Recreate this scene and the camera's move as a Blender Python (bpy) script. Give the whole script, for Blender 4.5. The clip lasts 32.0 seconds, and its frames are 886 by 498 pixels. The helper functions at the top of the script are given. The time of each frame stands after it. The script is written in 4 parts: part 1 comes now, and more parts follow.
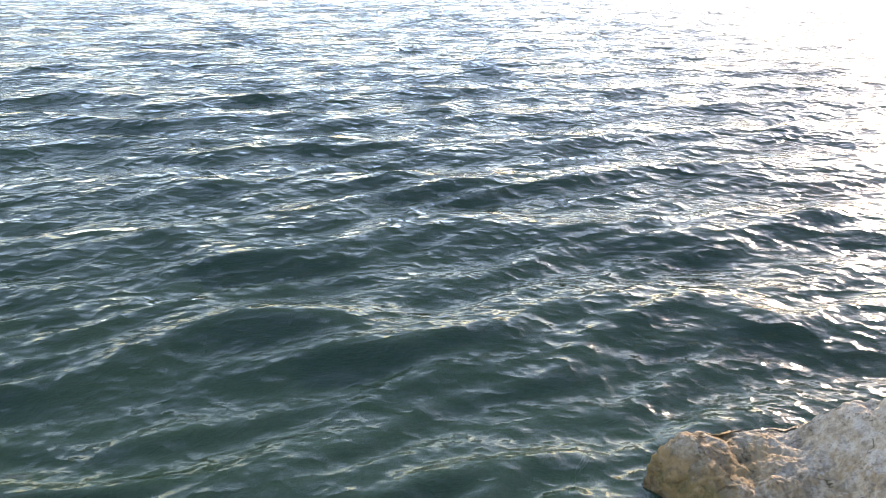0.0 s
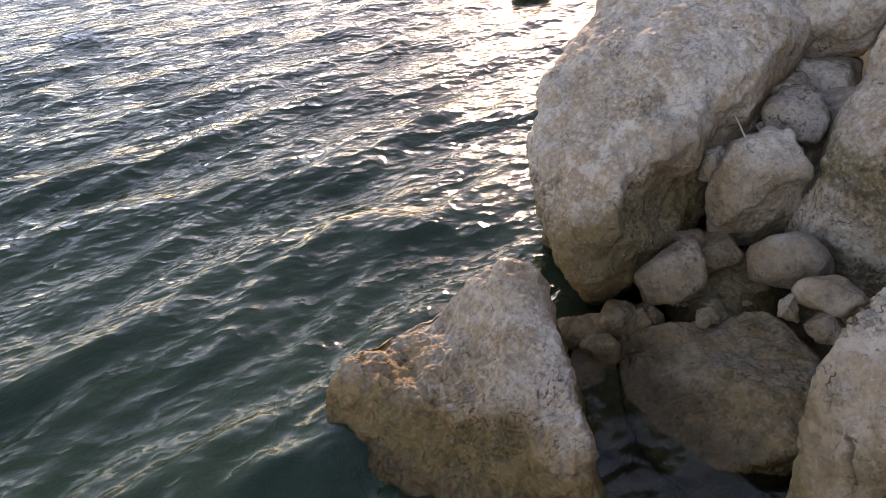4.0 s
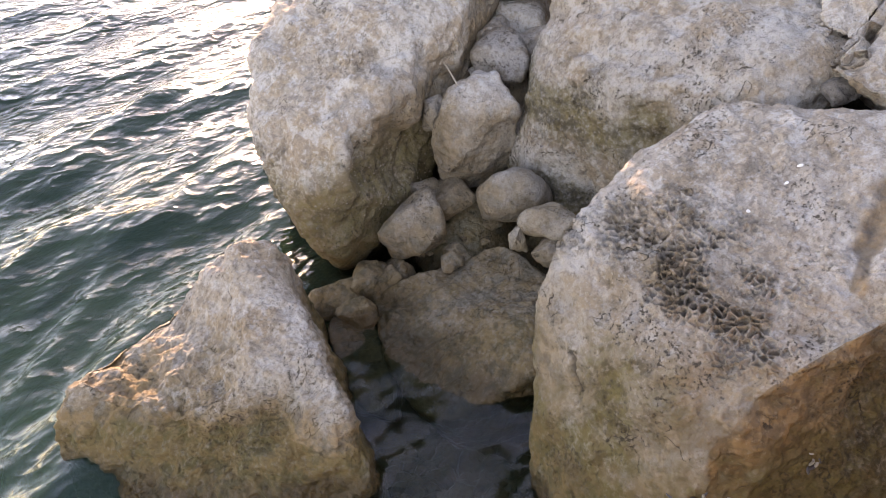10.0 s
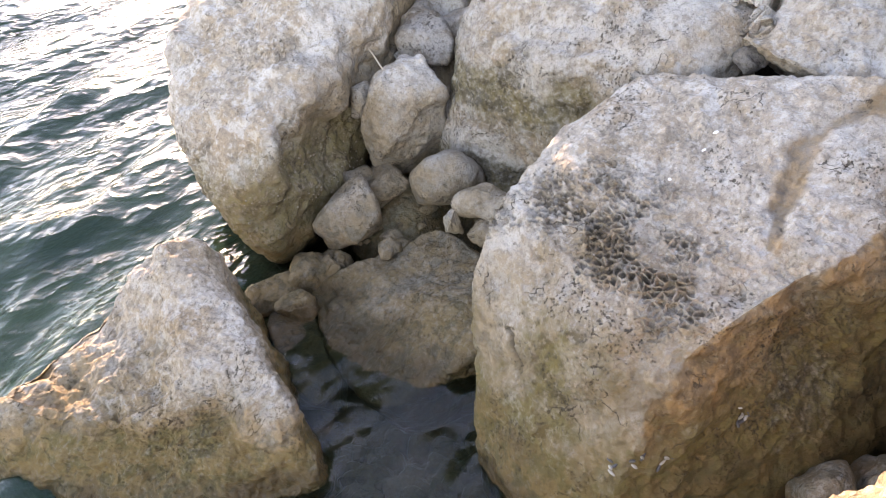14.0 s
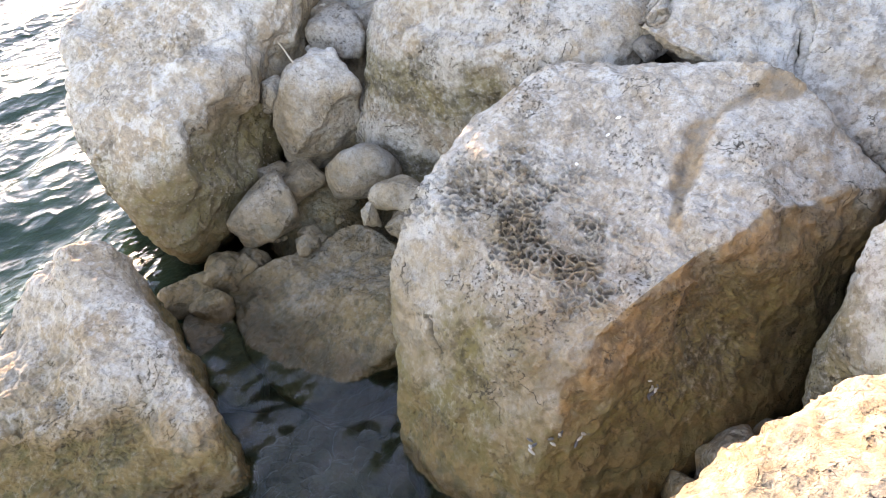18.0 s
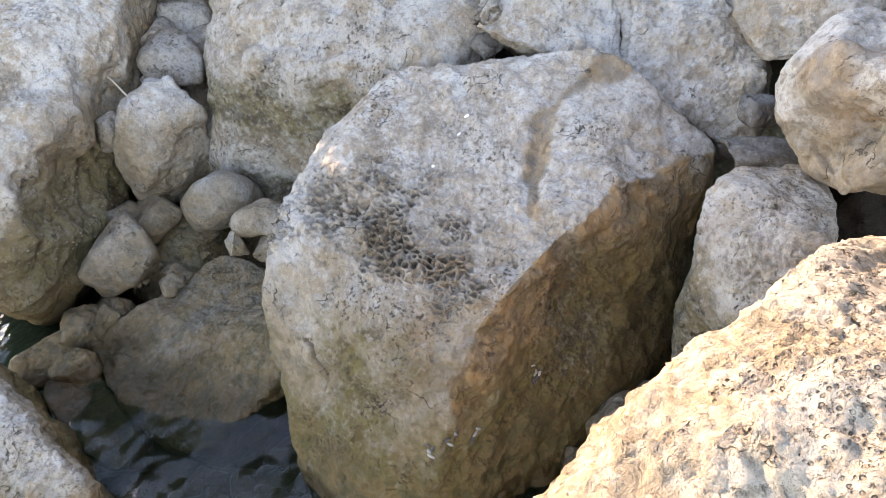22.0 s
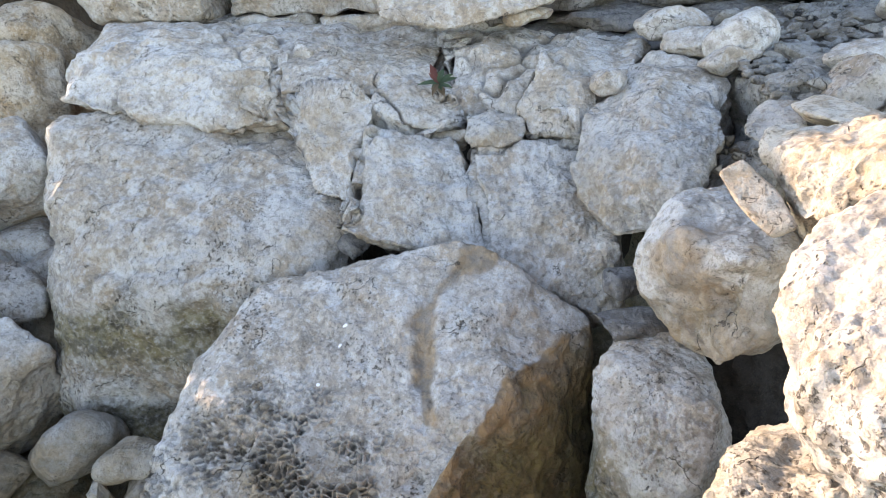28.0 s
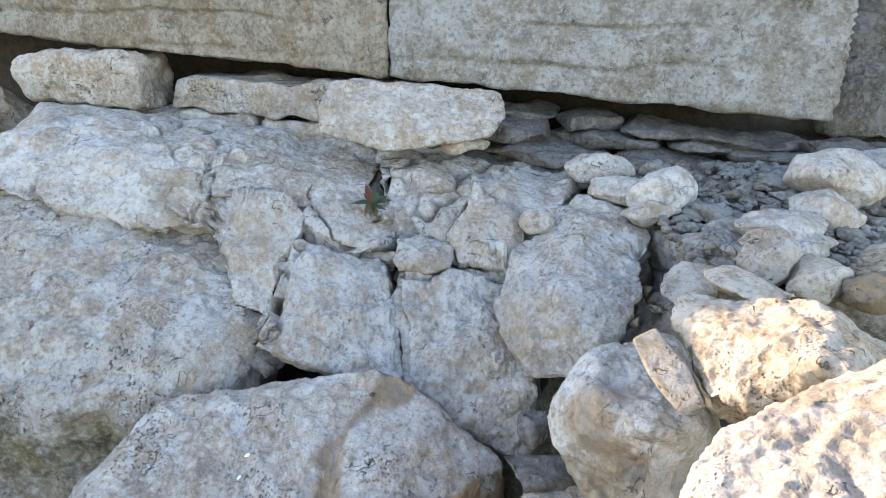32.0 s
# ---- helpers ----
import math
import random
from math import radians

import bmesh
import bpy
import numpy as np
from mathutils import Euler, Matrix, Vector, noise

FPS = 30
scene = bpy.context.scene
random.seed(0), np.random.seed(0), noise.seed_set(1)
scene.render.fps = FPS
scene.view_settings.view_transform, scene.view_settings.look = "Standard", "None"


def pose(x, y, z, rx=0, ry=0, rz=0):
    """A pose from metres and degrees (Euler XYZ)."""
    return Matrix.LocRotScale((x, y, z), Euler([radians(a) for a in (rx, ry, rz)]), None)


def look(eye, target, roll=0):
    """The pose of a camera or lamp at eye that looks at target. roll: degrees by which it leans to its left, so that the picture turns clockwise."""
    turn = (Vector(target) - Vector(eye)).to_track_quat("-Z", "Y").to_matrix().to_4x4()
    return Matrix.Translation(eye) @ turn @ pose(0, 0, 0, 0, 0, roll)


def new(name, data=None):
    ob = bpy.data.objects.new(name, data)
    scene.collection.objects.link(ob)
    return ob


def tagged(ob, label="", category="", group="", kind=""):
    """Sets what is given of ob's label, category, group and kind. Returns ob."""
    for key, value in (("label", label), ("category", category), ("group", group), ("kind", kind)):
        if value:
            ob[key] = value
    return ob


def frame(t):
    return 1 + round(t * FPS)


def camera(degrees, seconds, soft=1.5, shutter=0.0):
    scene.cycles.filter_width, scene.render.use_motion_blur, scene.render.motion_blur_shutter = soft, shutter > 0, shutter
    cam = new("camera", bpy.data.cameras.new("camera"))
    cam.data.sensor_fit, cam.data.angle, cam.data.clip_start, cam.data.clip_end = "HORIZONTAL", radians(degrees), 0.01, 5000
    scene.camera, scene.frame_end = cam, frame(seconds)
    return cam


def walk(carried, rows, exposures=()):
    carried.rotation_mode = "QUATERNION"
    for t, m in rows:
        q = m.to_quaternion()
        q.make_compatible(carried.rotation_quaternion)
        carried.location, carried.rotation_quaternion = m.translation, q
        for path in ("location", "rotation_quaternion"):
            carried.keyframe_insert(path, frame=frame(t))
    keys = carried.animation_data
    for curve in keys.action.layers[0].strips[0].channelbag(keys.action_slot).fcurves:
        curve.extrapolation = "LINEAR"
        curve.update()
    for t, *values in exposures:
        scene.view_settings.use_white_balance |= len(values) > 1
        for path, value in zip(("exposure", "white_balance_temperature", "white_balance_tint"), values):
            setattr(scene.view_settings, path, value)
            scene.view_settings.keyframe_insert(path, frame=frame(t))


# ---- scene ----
cam = camera(66.2, 32.0, soft=0.55)
METRES, EYE, TILT, LEAN, TURN = 1.0, 1.93, -25.0, 0.0, 0.0
ROWS = [
    (0.0, 0.0, 0.0, 0.0, 0.0, 0.0, -0.0),
    (0.5, 0.0461, 0.0076, 0.0043, -3.93, -0.08, 3.09),
    (1.0, 0.0879, 0.0082, 0.0106, -7.77, -0.42, 4.33),
    (1.5, 0.1296, 0.0145, 0.0014, -11.22, -0.85, 5.18),
    (2.0, 0.1591, 0.0153, -0.0053, -14.46, -2.47, 6.85),
    (2.5, 0.1988, 0.0081, -0.0076, -17.2, -3.66, 9.91),
    (3.0, 0.2312, 0.0073, -0.0169, -20.05, -5.5, 12.17),
    (3.5, 0.2615, 0.0033, -0.0236, -23.19, -6.78, 14.58),
    (4.0, 0.2934, -0.0001, -0.0284, -26.27, -8.19, 16.33),
    (4.5, 0.3212, -0.0065, -0.0314, -28.53, -9.08, 17.88),
    (6.5, 0.4015, -0.0127, -0.0427, -37.36, -12.52, 22.58),
    (7.0, 0.4188, -0.0165, -0.049, -38.98, -13.18, 22.7),
    (7.5, 0.4353, -0.0193, -0.0552, -40.76, -13.92, 22.76),
    (8.0, 0.4505, -0.0222, -0.0627, -42.63, -14.73, 22.65),
    (8.5, 0.4617, -0.024, -0.0699, -44.05, -15.54, 22.54),
    (9.0, 0.475, -0.026, -0.0799, -44.98, -16.34, 22.54),
    (9.5, 0.4811, -0.0289, -0.0906, -45.82, -17.16, 22.28),
    (10.0, 0.4868, -0.0311, -0.0947, -47.07, -18.01, 22.19),
    (10.5, 0.4921, -0.0339, -0.1018, -48.31, -18.7, 22.54),
    (11.0, 0.4964, -0.037, -0.103, -49.37, -19.33, 22.83),
    (11.5, 0.4978, -0.0396, -0.1055, -50.07, -19.71, 23.15),
    (12.0, 0.4995, -0.043, -0.1088, -50.84, -20.12, 23.62),
    (12.5, 0.4999, -0.0461, -0.1133, -51.72, -20.56, 23.98),
    (13.0, 0.5024, -0.0496, -0.1152, -52.43, -21.0, 24.26),
    (13.5, 0.5036, -0.053, -0.1183, -52.79, -21.23, 24.18),
    (15.5, 0.5008, -0.062, -0.1306, -55.01, -22.12, 23.92),
    (16.0, 0.5039, -0.0668, -0.1341, -56.26, -22.7, 23.79),
    (16.5, 0.5061, -0.0718, -0.1398, -57.44, -23.2, 23.84),
    (17.0, 0.5067, -0.0762, -0.1462, -58.31, -23.58, 23.79),
    (17.5, 0.5057, -0.0795, -0.1542, -59.01, -23.82, 23.51),
    (18.0, 0.5071, -0.083, -0.1552, -60.15, -24.42, 23.84),
    (18.5, 0.5095, -0.0881, -0.1601, -61.57, -25.03, 24.44),
    (19.0, 0.5123, -0.0944, -0.1645, -63.27, -25.77, 25.35),
    (19.5, 0.5163, -0.1016, -0.1722, -65.24, -26.56, 26.08),
    (20.0, 0.5198, -0.1054, -0.1736, -67.52, -27.59, 26.33),
    (20.5, 0.521, -0.1092, -0.1726, -69.87, -28.72, 26.38),
    (21.0, 0.5244, -0.1121, -0.1716, -71.49, -29.46, 26.51),
    (21.5, 0.5286, -0.1141, -0.1689, -72.8, -29.84, 26.55),
    (22.0, 0.5352, -0.1152, -0.1659, -74.06, -29.92, 26.99),
    (22.5, 0.5426, -0.1151, -0.16, -75.7, -29.89, 27.44),
    (23.0, 0.5515, -0.1148, -0.1517, -77.54, -29.69, 27.78),
    (23.5, 0.5642, -0.1134, -0.1415, -79.76, -28.99, 27.41),
    (24.0, 0.5787, -0.1131, -0.1303, -81.74, -28.55, 26.72),
    (24.5, 0.5914, -0.1116, -0.1199, -82.71, -27.94, 26.06),
    (26.5, 0.633, -0.1139, -0.0626, -85.18, -25.87, 28.21),
    (27.0, 0.6453, -0.1194, -0.049, -86.46, -25.57, 28.73),
    (27.5, 0.6569, -0.1268, -0.0363, -87.93, -25.46, 29.32),
    (28.0, 0.6682, -0.1358, -0.0231, -89.42, -25.39, 29.96),
    (28.5, 0.6797, -0.1451, -0.0103, -90.54, -24.78, 29.93),
    (29.0, 0.6896, -0.1541, 0.0055, -91.36, -23.47, 29.26),
    (29.5, 0.6984, -0.1657, 0.0205, -91.76, -22.78, 28.69),
    (30.0, 0.7081, -0.1796, 0.0354, -92.1, -22.0, 28.41),
    (30.5, 0.716, -0.1911, 0.0446, -92.38, -21.46, 26.72),
    (31.0, 0.7237, -0.2006, 0.0544, -92.5, -20.57, 25.41),
    (31.5, 0.73, -0.2091, 0.0632, -93.01, -20.37, 24.52),
    (32.0, 0.7359, -0.2162, 0.0705, -93.22, -19.83, 23.31),
]
walk(cam, [(t, pose(0, 0, EYE, TILT, LEAN, TURN) @ pose(METRES * x, METRES * y, METRES * z, 90 + pitch, roll, yaw)) for t, x, y, z, yaw, pitch, roll in ROWS],
     exposures=[(0.0, 2.38, 7550, 21), (2.4, 2.05, 8400, 30), (4.0, 1.9, 8800, 33), (7.0, 2.35, 8850, 36), (9.0, 2.65, 9000, 35), (13.0, 3.12, 8750, 31), (16.0, 3.32, 8350, 27), (20.0, 3.32, 8150, 25), (22.0, 3.08, 8000, 24), (24.0, 2.88, 7750, 23), (28.0, 2.88, 7250, 20), (32.0, 2.85, 7050, 19)])

# ---- light ----
SUN_AZ, SUN_EL = 38.0, 14.0
sun_dir = Vector((math.sin(radians(SUN_AZ)) * math.cos(radians(SUN_EL)), math.cos(radians(SUN_AZ)) * math.cos(radians(SUN_EL)), math.sin(radians(SUN_EL))))
sun = new("sun", bpy.data.lights.new("sun", "SUN"))
sun.data.energy, sun.data.angle, sun.data.color = 1.75, radians(0.6), (1.0, 0.87, 0.70)
sun.matrix_world = look(sun_dir * 30, (0, 0, 0))
world = bpy.data.worlds.new("sky")
scene.world = world
world.use_nodes = True
wn = world.node_tree.nodes
sky = wn.new("ShaderNodeTexSky")
sky.sky_type, sky.sun_disc = "NISHITA", False
sky.sun_elevation, sky.sun_rotation = radians(SUN_EL), radians(SUN_AZ)
sky.air_density, sky.dust_density, sky.ozone_density = 0.88, 0.2, 1.0
wn["Background"].inputs["Strength"].default_value = 0.15
world.node_tree.links.new(sky.outputs[0], wn["Background"].inputs["Color"])


# ---- noise ----
def hash3(ix, iy, iz, seed):
    h = (ix.astype(np.int64) * 374761393 + iy.astype(np.int64) * 668265263 + iz.astype(np.int64) * 2147483647 + seed * 974634777) & 0xFFFFFFFF
    h = ((h ^ (h >> 13)) * 1274126177) & 0xFFFFFFFF
    h = ((h ^ (h >> 16)) * 2246822519) & 0xFFFFFFFF
    return ((h ^ (h >> 15)) & 0xFFFFFF) / float(0xFFFFFF)


def vnoise(p, seed=0):
    """Smooth noise from -1 to 1 at the rows of p."""
    i = np.floor(p)
    f = p - i
    u = f * f * f * (f * (f * 6 - 15) + 10)
    x, y, z = i.T
    out = 0
    for dx in (0, 1):
        wx = u[:, 0] if dx else 1 - u[:, 0]
        for dy in (0, 1):
            wy = u[:, 1] if dy else 1 - u[:, 1]
            for dz in (0, 1):
                wz = u[:, 2] if dz else 1 - u[:, 2]
                out = out + wx * wy * wz * hash3(x + dx, y + dy, z + dz, seed)
    return out * 2 - 1


def fbm(p, freq, octaves=4, seed=0, gain=0.5):
    total, amp = 0, 1.0
    for k in range(octaves):
        total = total + amp * vnoise(p * freq + 17.3 * k, seed + k)
        freq, amp = freq * 2.03, amp * gain
    return total


def cells(p, freq, seed=0):
    """Distances to the nearest and the second nearest of scattered points."""
    q = p * freq
    i = np.floor(q)
    one = np.full(len(p), 9.0)
    two = one.copy()
    for dx in (-1, 0, 1):
        for dy in (-1, 0, 1):
            for dz in (-1, 0, 1):
                c = i + (dx, dy, dz)
                s = np.stack([c[:, k] + hash3(c[:, 0], c[:, 1], c[:, 2], seed + 31 * k) for k in range(3)], 1)
                d = np.sqrt(((s - q) ** 2).sum(1))
                two = np.minimum(two, np.maximum(one, d))
                one = np.minimum(one, d)
    return one, two


def ramp(v, a, b):
    u = np.clip((v - a) / (b - a), 0, 1)
    return u * u * (3 - 2 * u)


# ---- mesh helpers ----
SPHERES = {}


def sphere(level):
    """Unit icosphere as arrays of vertices and triangles."""
    if level not in SPHERES:
        bm = bmesh.new()
        bmesh.ops.create_icosphere(bm, subdivisions=min(level, 5), radius=1)
        v = np.array([w.co for w in bm.verts])
        f = np.array([[w.index for w in q.verts] for q in bm.faces])
        bm.free()
        for _ in range(level - min(level, 5)):
            e = np.sort(np.concatenate([f[:, [0, 1]], f[:, [1, 2]], f[:, [2, 0]]]), 1)
            uniq, inv = np.unique(e, axis=0, return_inverse=True)
            inv = inv.reshape(-1)
            n, m = len(f), len(v)
            mid = v[uniq].mean(1)
            v = np.concatenate([v, mid / np.linalg.norm(mid, axis=1)[:, None]])
            a, b, c = m + inv[:n], m + inv[n:2 * n], m + inv[2 * n:]
            f = np.concatenate([np.stack(t, 1) for t in ((f[:, 0], a, c), (f[:, 1], b, a), (f[:, 2], c, b), (a, b, c))])
        SPHERES[level] = (v, f)
    return SPHERES[level]


def normals(v, f):
    n = np.cross(v[f[:, 1]] - v[f[:, 0]], v[f[:, 2]] - v[f[:, 0]])
    out = np.stack([np.bincount(f.ravel(), np.repeat(n[:, k], 3), len(v)) for k in range(3)], 1)
    return out / (np.linalg.norm(out, axis=1)[:, None] + 1e-12)


def mesh_from(name, v, f, smooth=True):
    me = bpy.data.meshes.new(name)
    k = f.shape[1]
    me.vertices.add(len(v)), me.loops.add(f.size), me.polygons.add(len(f))
    me.vertices.foreach_set("co", v.astype(np.float32).ravel())
    me.loops.foreach_set("vertex_index", f.astype(np.int32).ravel())
    me.polygons.foreach_set("loop_start", np.arange(0, f.size, k, dtype=np.int32))
    me.update(calc_edges=True)
    me.polygons.foreach_set("use_smooth", np.full(len(f), smooth))
    me.validate()
    return me


def hull_planes(pts):
    """Outward unit normals and offsets of the faces of the convex hull."""
    pts = np.array(pts)
    n = len(pts)
    found = []
    for a in range(n):
        for b in range(a + 1, n):
            for c in range(b + 1, n):
                w = np.cross(pts[b] - pts[a], pts[c] - pts[a])
                size = np.linalg.norm(w)
                if size < 1e-5:
                    continue
                w = w / size
                d = pts @ w - pts[a] @ w
                if d.max() < 1e-4:
                    found.append((*w, pts[a] @ w))
                elif d.min() > -1e-4:
                    found.append((*-w, -(pts[a] @ w)))
    return np.unique(np.round(found, 3), axis=0)


def along_surface(v, nrm, a, b):
    """Distance of surface points from the line a b, measured along the surface."""
    u = np.clip((v - a) @ (b - a) / ((b - a) @ (b - a)), 0, 1)
    d = v - a - u[:, None] * (b - a)
    rise = (d * nrm).sum(1)
    return np.sqrt(np.maximum((d * d).sum(1) - rise * rise, 0)) + np.maximum(np.abs(rise) - 0.06, 0)


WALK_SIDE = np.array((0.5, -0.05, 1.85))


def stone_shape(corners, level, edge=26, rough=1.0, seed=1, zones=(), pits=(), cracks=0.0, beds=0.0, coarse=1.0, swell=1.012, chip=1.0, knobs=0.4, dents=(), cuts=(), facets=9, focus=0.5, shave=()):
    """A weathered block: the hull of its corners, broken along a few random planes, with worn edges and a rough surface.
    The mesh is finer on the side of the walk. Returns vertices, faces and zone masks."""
    planes = hull_planes(corners)
    cs = np.array(corners)
    centre = (cs.min(0) + cs.max(0)) / 2
    ext = (cs.max(0) - cs.min(0)) / 2
    size = float(np.cbrt(ext.prod())) * 2
    rnd = np.random.default_rng(seed + 900)
    way = rnd.normal(size=(facets, 3))
    way = way / np.linalg.norm(way, axis=1)[:, None]
    far = ((cs - centre) @ way.T).max(0) * rnd.uniform(0.88, 0.975, facets)
    planes = np.concatenate([planes, np.concatenate([way, (far + way @ centre)[:, None]], 1)])
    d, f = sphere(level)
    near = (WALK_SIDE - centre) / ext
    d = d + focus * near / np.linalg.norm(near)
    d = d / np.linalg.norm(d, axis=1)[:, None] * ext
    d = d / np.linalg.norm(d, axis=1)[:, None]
    off = planes[:, 3] - planes[:, :3] @ centre
    s = np.maximum(d @ planes[:, :3].T / off, 0)
    top = s.max(1)
    r = 1 / (top * (((s / top[:, None]) ** edge).sum(1)) ** (1 / edge))
    v = centre + d * r[:, None] * swell
    for a, b, profile in shave:
        a, b = np.array(a), np.array(b)
        u = (v[:, :2] - a) @ (b - a) / ((b - a) @ (b - a))
        v[:, 2] = np.minimum(v[:, 2], np.interp(u, *zip(*profile)) + 0.018 * fbm(v, 7, 2, seed + 81))
    nrm = normals(v, f)
    wob = v + 0.06 * size * np.stack([fbm(v, 2.2 / size, 2, seed + 50 + k) for k in range(3)], 1)
    h = coarse * 0.032 * size * fbm(wob, 2.3 / size, 3, seed) - coarse * 0.016 * size * np.abs(vnoise(wob * 4.1 / size, seed + 9))
    h = h + rough * (0.017 * fbm(wob, 8, 3, seed + 3) + 0.0050 * fbm(v, 27, 3, seed + 5, 0.60))
    if level > 6:
        h = h + rough * (0.0016 * fbm(v, 80, 2, seed + 7, 0.7) + 0.007 * (0.3 - np.abs(vnoise(wob * 21, seed + 8))))
    h = h + rough * 0.012 * (0.55 - np.abs(fbm(wob, 13, 4, seed + 15, 0.6)))
    ridge = 1 - np.abs(fbm(wob, 6.5, 3, seed + 13, 0.55))
    h = h + rough * 0.014 * knobs * (ramp(ridge, 0.35, 1.0) - 0.6)
    # shell-shaped breaks with sharp rims in some places, knobs with creases between them in others
    one, two = cells(wob, 1.6 / max(size, 0.35) + 2.6, seed + 21)
    sway = vnoise(wob * 2.7, seed + 23)
    sway = ramp(sway, -0.05, 0.35) - 0.8 * ramp(sway, -0.1, -0.5)
    h = h + 0.085 * min(1.0, size) * chip * min(1.0, rough + 0.2) * sway * (one * one - 0.30)
    if level > 5:
        one, two = cells(wob, 13, seed + 27)
        sway = vnoise(wob * 4.3, seed + 29)
        h = h + 0.034 * min(1.0, rough + 0.2) * sway * (one * one - 0.30)
    zone = np.zeros((len(v), 5), np.float32)
    jag = fbm(v, 6, 4, seed + 11, 0.6)
    for at, rad, deep in dents:
        h = h - deep * (1 - ramp(np.linalg.norm(v - np.array(at), axis=1) + 0.3 * rad * jag, rad * 0.25, rad))
    for path, wide, deep in cuts:
        gap = np.full(len(v), 9.0)
        bent = v + 0.012 * np.stack([fbm(v, 22, 2, seed + 60 + k) for k in range(3)], 1)
        for a, b in zip(path, path[1:]):
            a, b = np.array(a), np.array(b)
            gap = np.minimum(gap, along_surface(bent, nrm, a, b))
        groove = 1 - ramp(gap, 0.3 * wide, wide)
        h = h - deep * groove
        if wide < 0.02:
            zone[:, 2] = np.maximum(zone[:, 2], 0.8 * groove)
    for channel, kind, *args in zones:
        channel, force = channel if isinstance(channel, tuple) else (channel, 1.0)
        if kind == "facing":
            way, lo, hi = args
            m = ramp(nrm @ np.array(way) / np.linalg.norm(way) + 0.36 * jag + 0.16 * vnoise(v * 3.1, seed + 12), lo, hi)
        elif kind == "ball":
            at, rad, soft = args
            m = 1 - ramp(np.linalg.norm(v - np.array(at), axis=1) + soft * 0.7 * jag, rad - soft, rad + soft)
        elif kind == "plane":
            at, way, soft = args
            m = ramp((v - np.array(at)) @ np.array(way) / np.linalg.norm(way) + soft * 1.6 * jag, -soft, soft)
        elif kind == "line":
            a, b, rad = args
            a, b = np.array(a), np.array(b)
            m = 1 - ramp(along_surface(v, nrm, a, b) + rad * 0.6 * jag, rad * 0.5, rad * 1.2)
        else:
            lo, hi, soft = args
            z = v[:, 2] + 0.06 * jag
            m = ramp(z, lo - soft, lo + soft) * (1 - ramp(z, hi - soft, hi + soft))
        zone[:, channel] = np.maximum(zone[:, channel], force * m)
    for at, rad, freq, deep, comb in pits:
        near = 1 - ramp(np.linalg.norm(v - np.array(at), axis=1) + 0.45 * rad * jag, rad * 0.35, rad)
        warped = v + (0.30 / freq) * np.stack([fbm(v, freq * 0.7, 2, 90 + k) for k in range(3)], 1)
        one, two = cells(warped, freq, seed)
        some = ramp(fbm(v, freq * 0.22, 2, seed + 77), -0.75, 0.05)
        hole = ramp(two - one, 0.05, 0.40) * near * some
        rim = (1 - ramp(two - one, 0.0, 0.16)) * near * some
        h = h - deep * (hole - 0.45 * rim)
        # Pit floors are darkened in colour too, adding to the shade inside.
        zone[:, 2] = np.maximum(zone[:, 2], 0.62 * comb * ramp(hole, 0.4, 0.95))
        zone[:, 4] = np.maximum(zone[:, 4], comb * near)
    if cracks:
        warp = v + 0.05 * np.stack([fbm(v, 6, 2, 70 + k) for k in range(3)], 1)
        one, two = cells(warp, cracks, seed + 2)
        line = (1 - ramp(two - one, 0.0, 0.07)) * ramp(vnoise(v * 3.1, seed + 4), -0.15, 0.35)
        h = h - 0.022 * line
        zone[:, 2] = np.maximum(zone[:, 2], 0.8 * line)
    if beds:
        layer = (v[:, 2] + 0.02 * fbm(v, 3, 2, seed)) / beds
        cut = np.abs(layer - np.round(layer)) * 2
        h = h - 0.018 * (1 - ramp(cut, 0.0, 0.30)) * ramp(vnoise(v * 2.3, seed + 8), -0.4, 0.2) * (1 - np.abs(nrm[:, 2]))
    return v + nrm * h[:, None], f, zone


SHAPES = []


def link_stone(name, shape, mat, parent=None):
    v, f, zone = shape
    SHAPES.append(shape)
    base = np.array((v[:, 0].mean(), v[:, 1].mean(), v[:, 2].min()))
    me = mesh_from(name, v - base, f)
    att = me.color_attributes.new("zones", "FLOAT_COLOR", "POINT")
    att.data.foreach_set("color", np.ascontiguousarray(zone[:, :4]).ravel())
    me.attributes.new("comb", "FLOAT", "POINT").data.foreach_set("value", np.ascontiguousarray(zone[:, 4]))
    me.materials.append(mat)
    ob = new(name, me)
    ob.location = base
    if parent:
        ob.parent = parent
    return ob


def boulder(name, label, corners, mat, level=6, category="boulder", group="shore boulders", **kw):
    return tagged(link_stone(name, stone_shape(corners, level, **kw), mat), label, category, group)


def block_corners(at, size, turn=0, tip=0, roll=0, seed=0, count=11):
    """Corners of an irregular block of about that size."""
    rnd = random.Random(seed)
    m = pose(*at, tip, roll, turn)
    out = []
    for k in range(count):
        z = -1 + 2 * (k + 0.5) / count
        a = 2.4 * k + rnd.uniform(-0.6, 0.6)
        d = Vector((math.cos(a) * math.sqrt(1 - z * z), math.sin(a) * math.sqrt(1 - z * z), z + rnd.uniform(-0.2, 0.2)))
        d = d * rnd.uniform(0.92, 1.18) / max(abs(c) ** 0.4 for c in d)
        out.append(m @ Vector([0.5 * q * c for q, c in zip(size, d)]))
    return [tuple(c) for c in out]


def part(name, bm, material, parent, label=""):
    me = bpy.data.meshes.new(name)
    bm.to_mesh(me)
    bm.free()
    me.materials.append(material)
    ob = new(name, me)
    ob.parent = parent
    if label:
        ob["label"] = label
    return ob


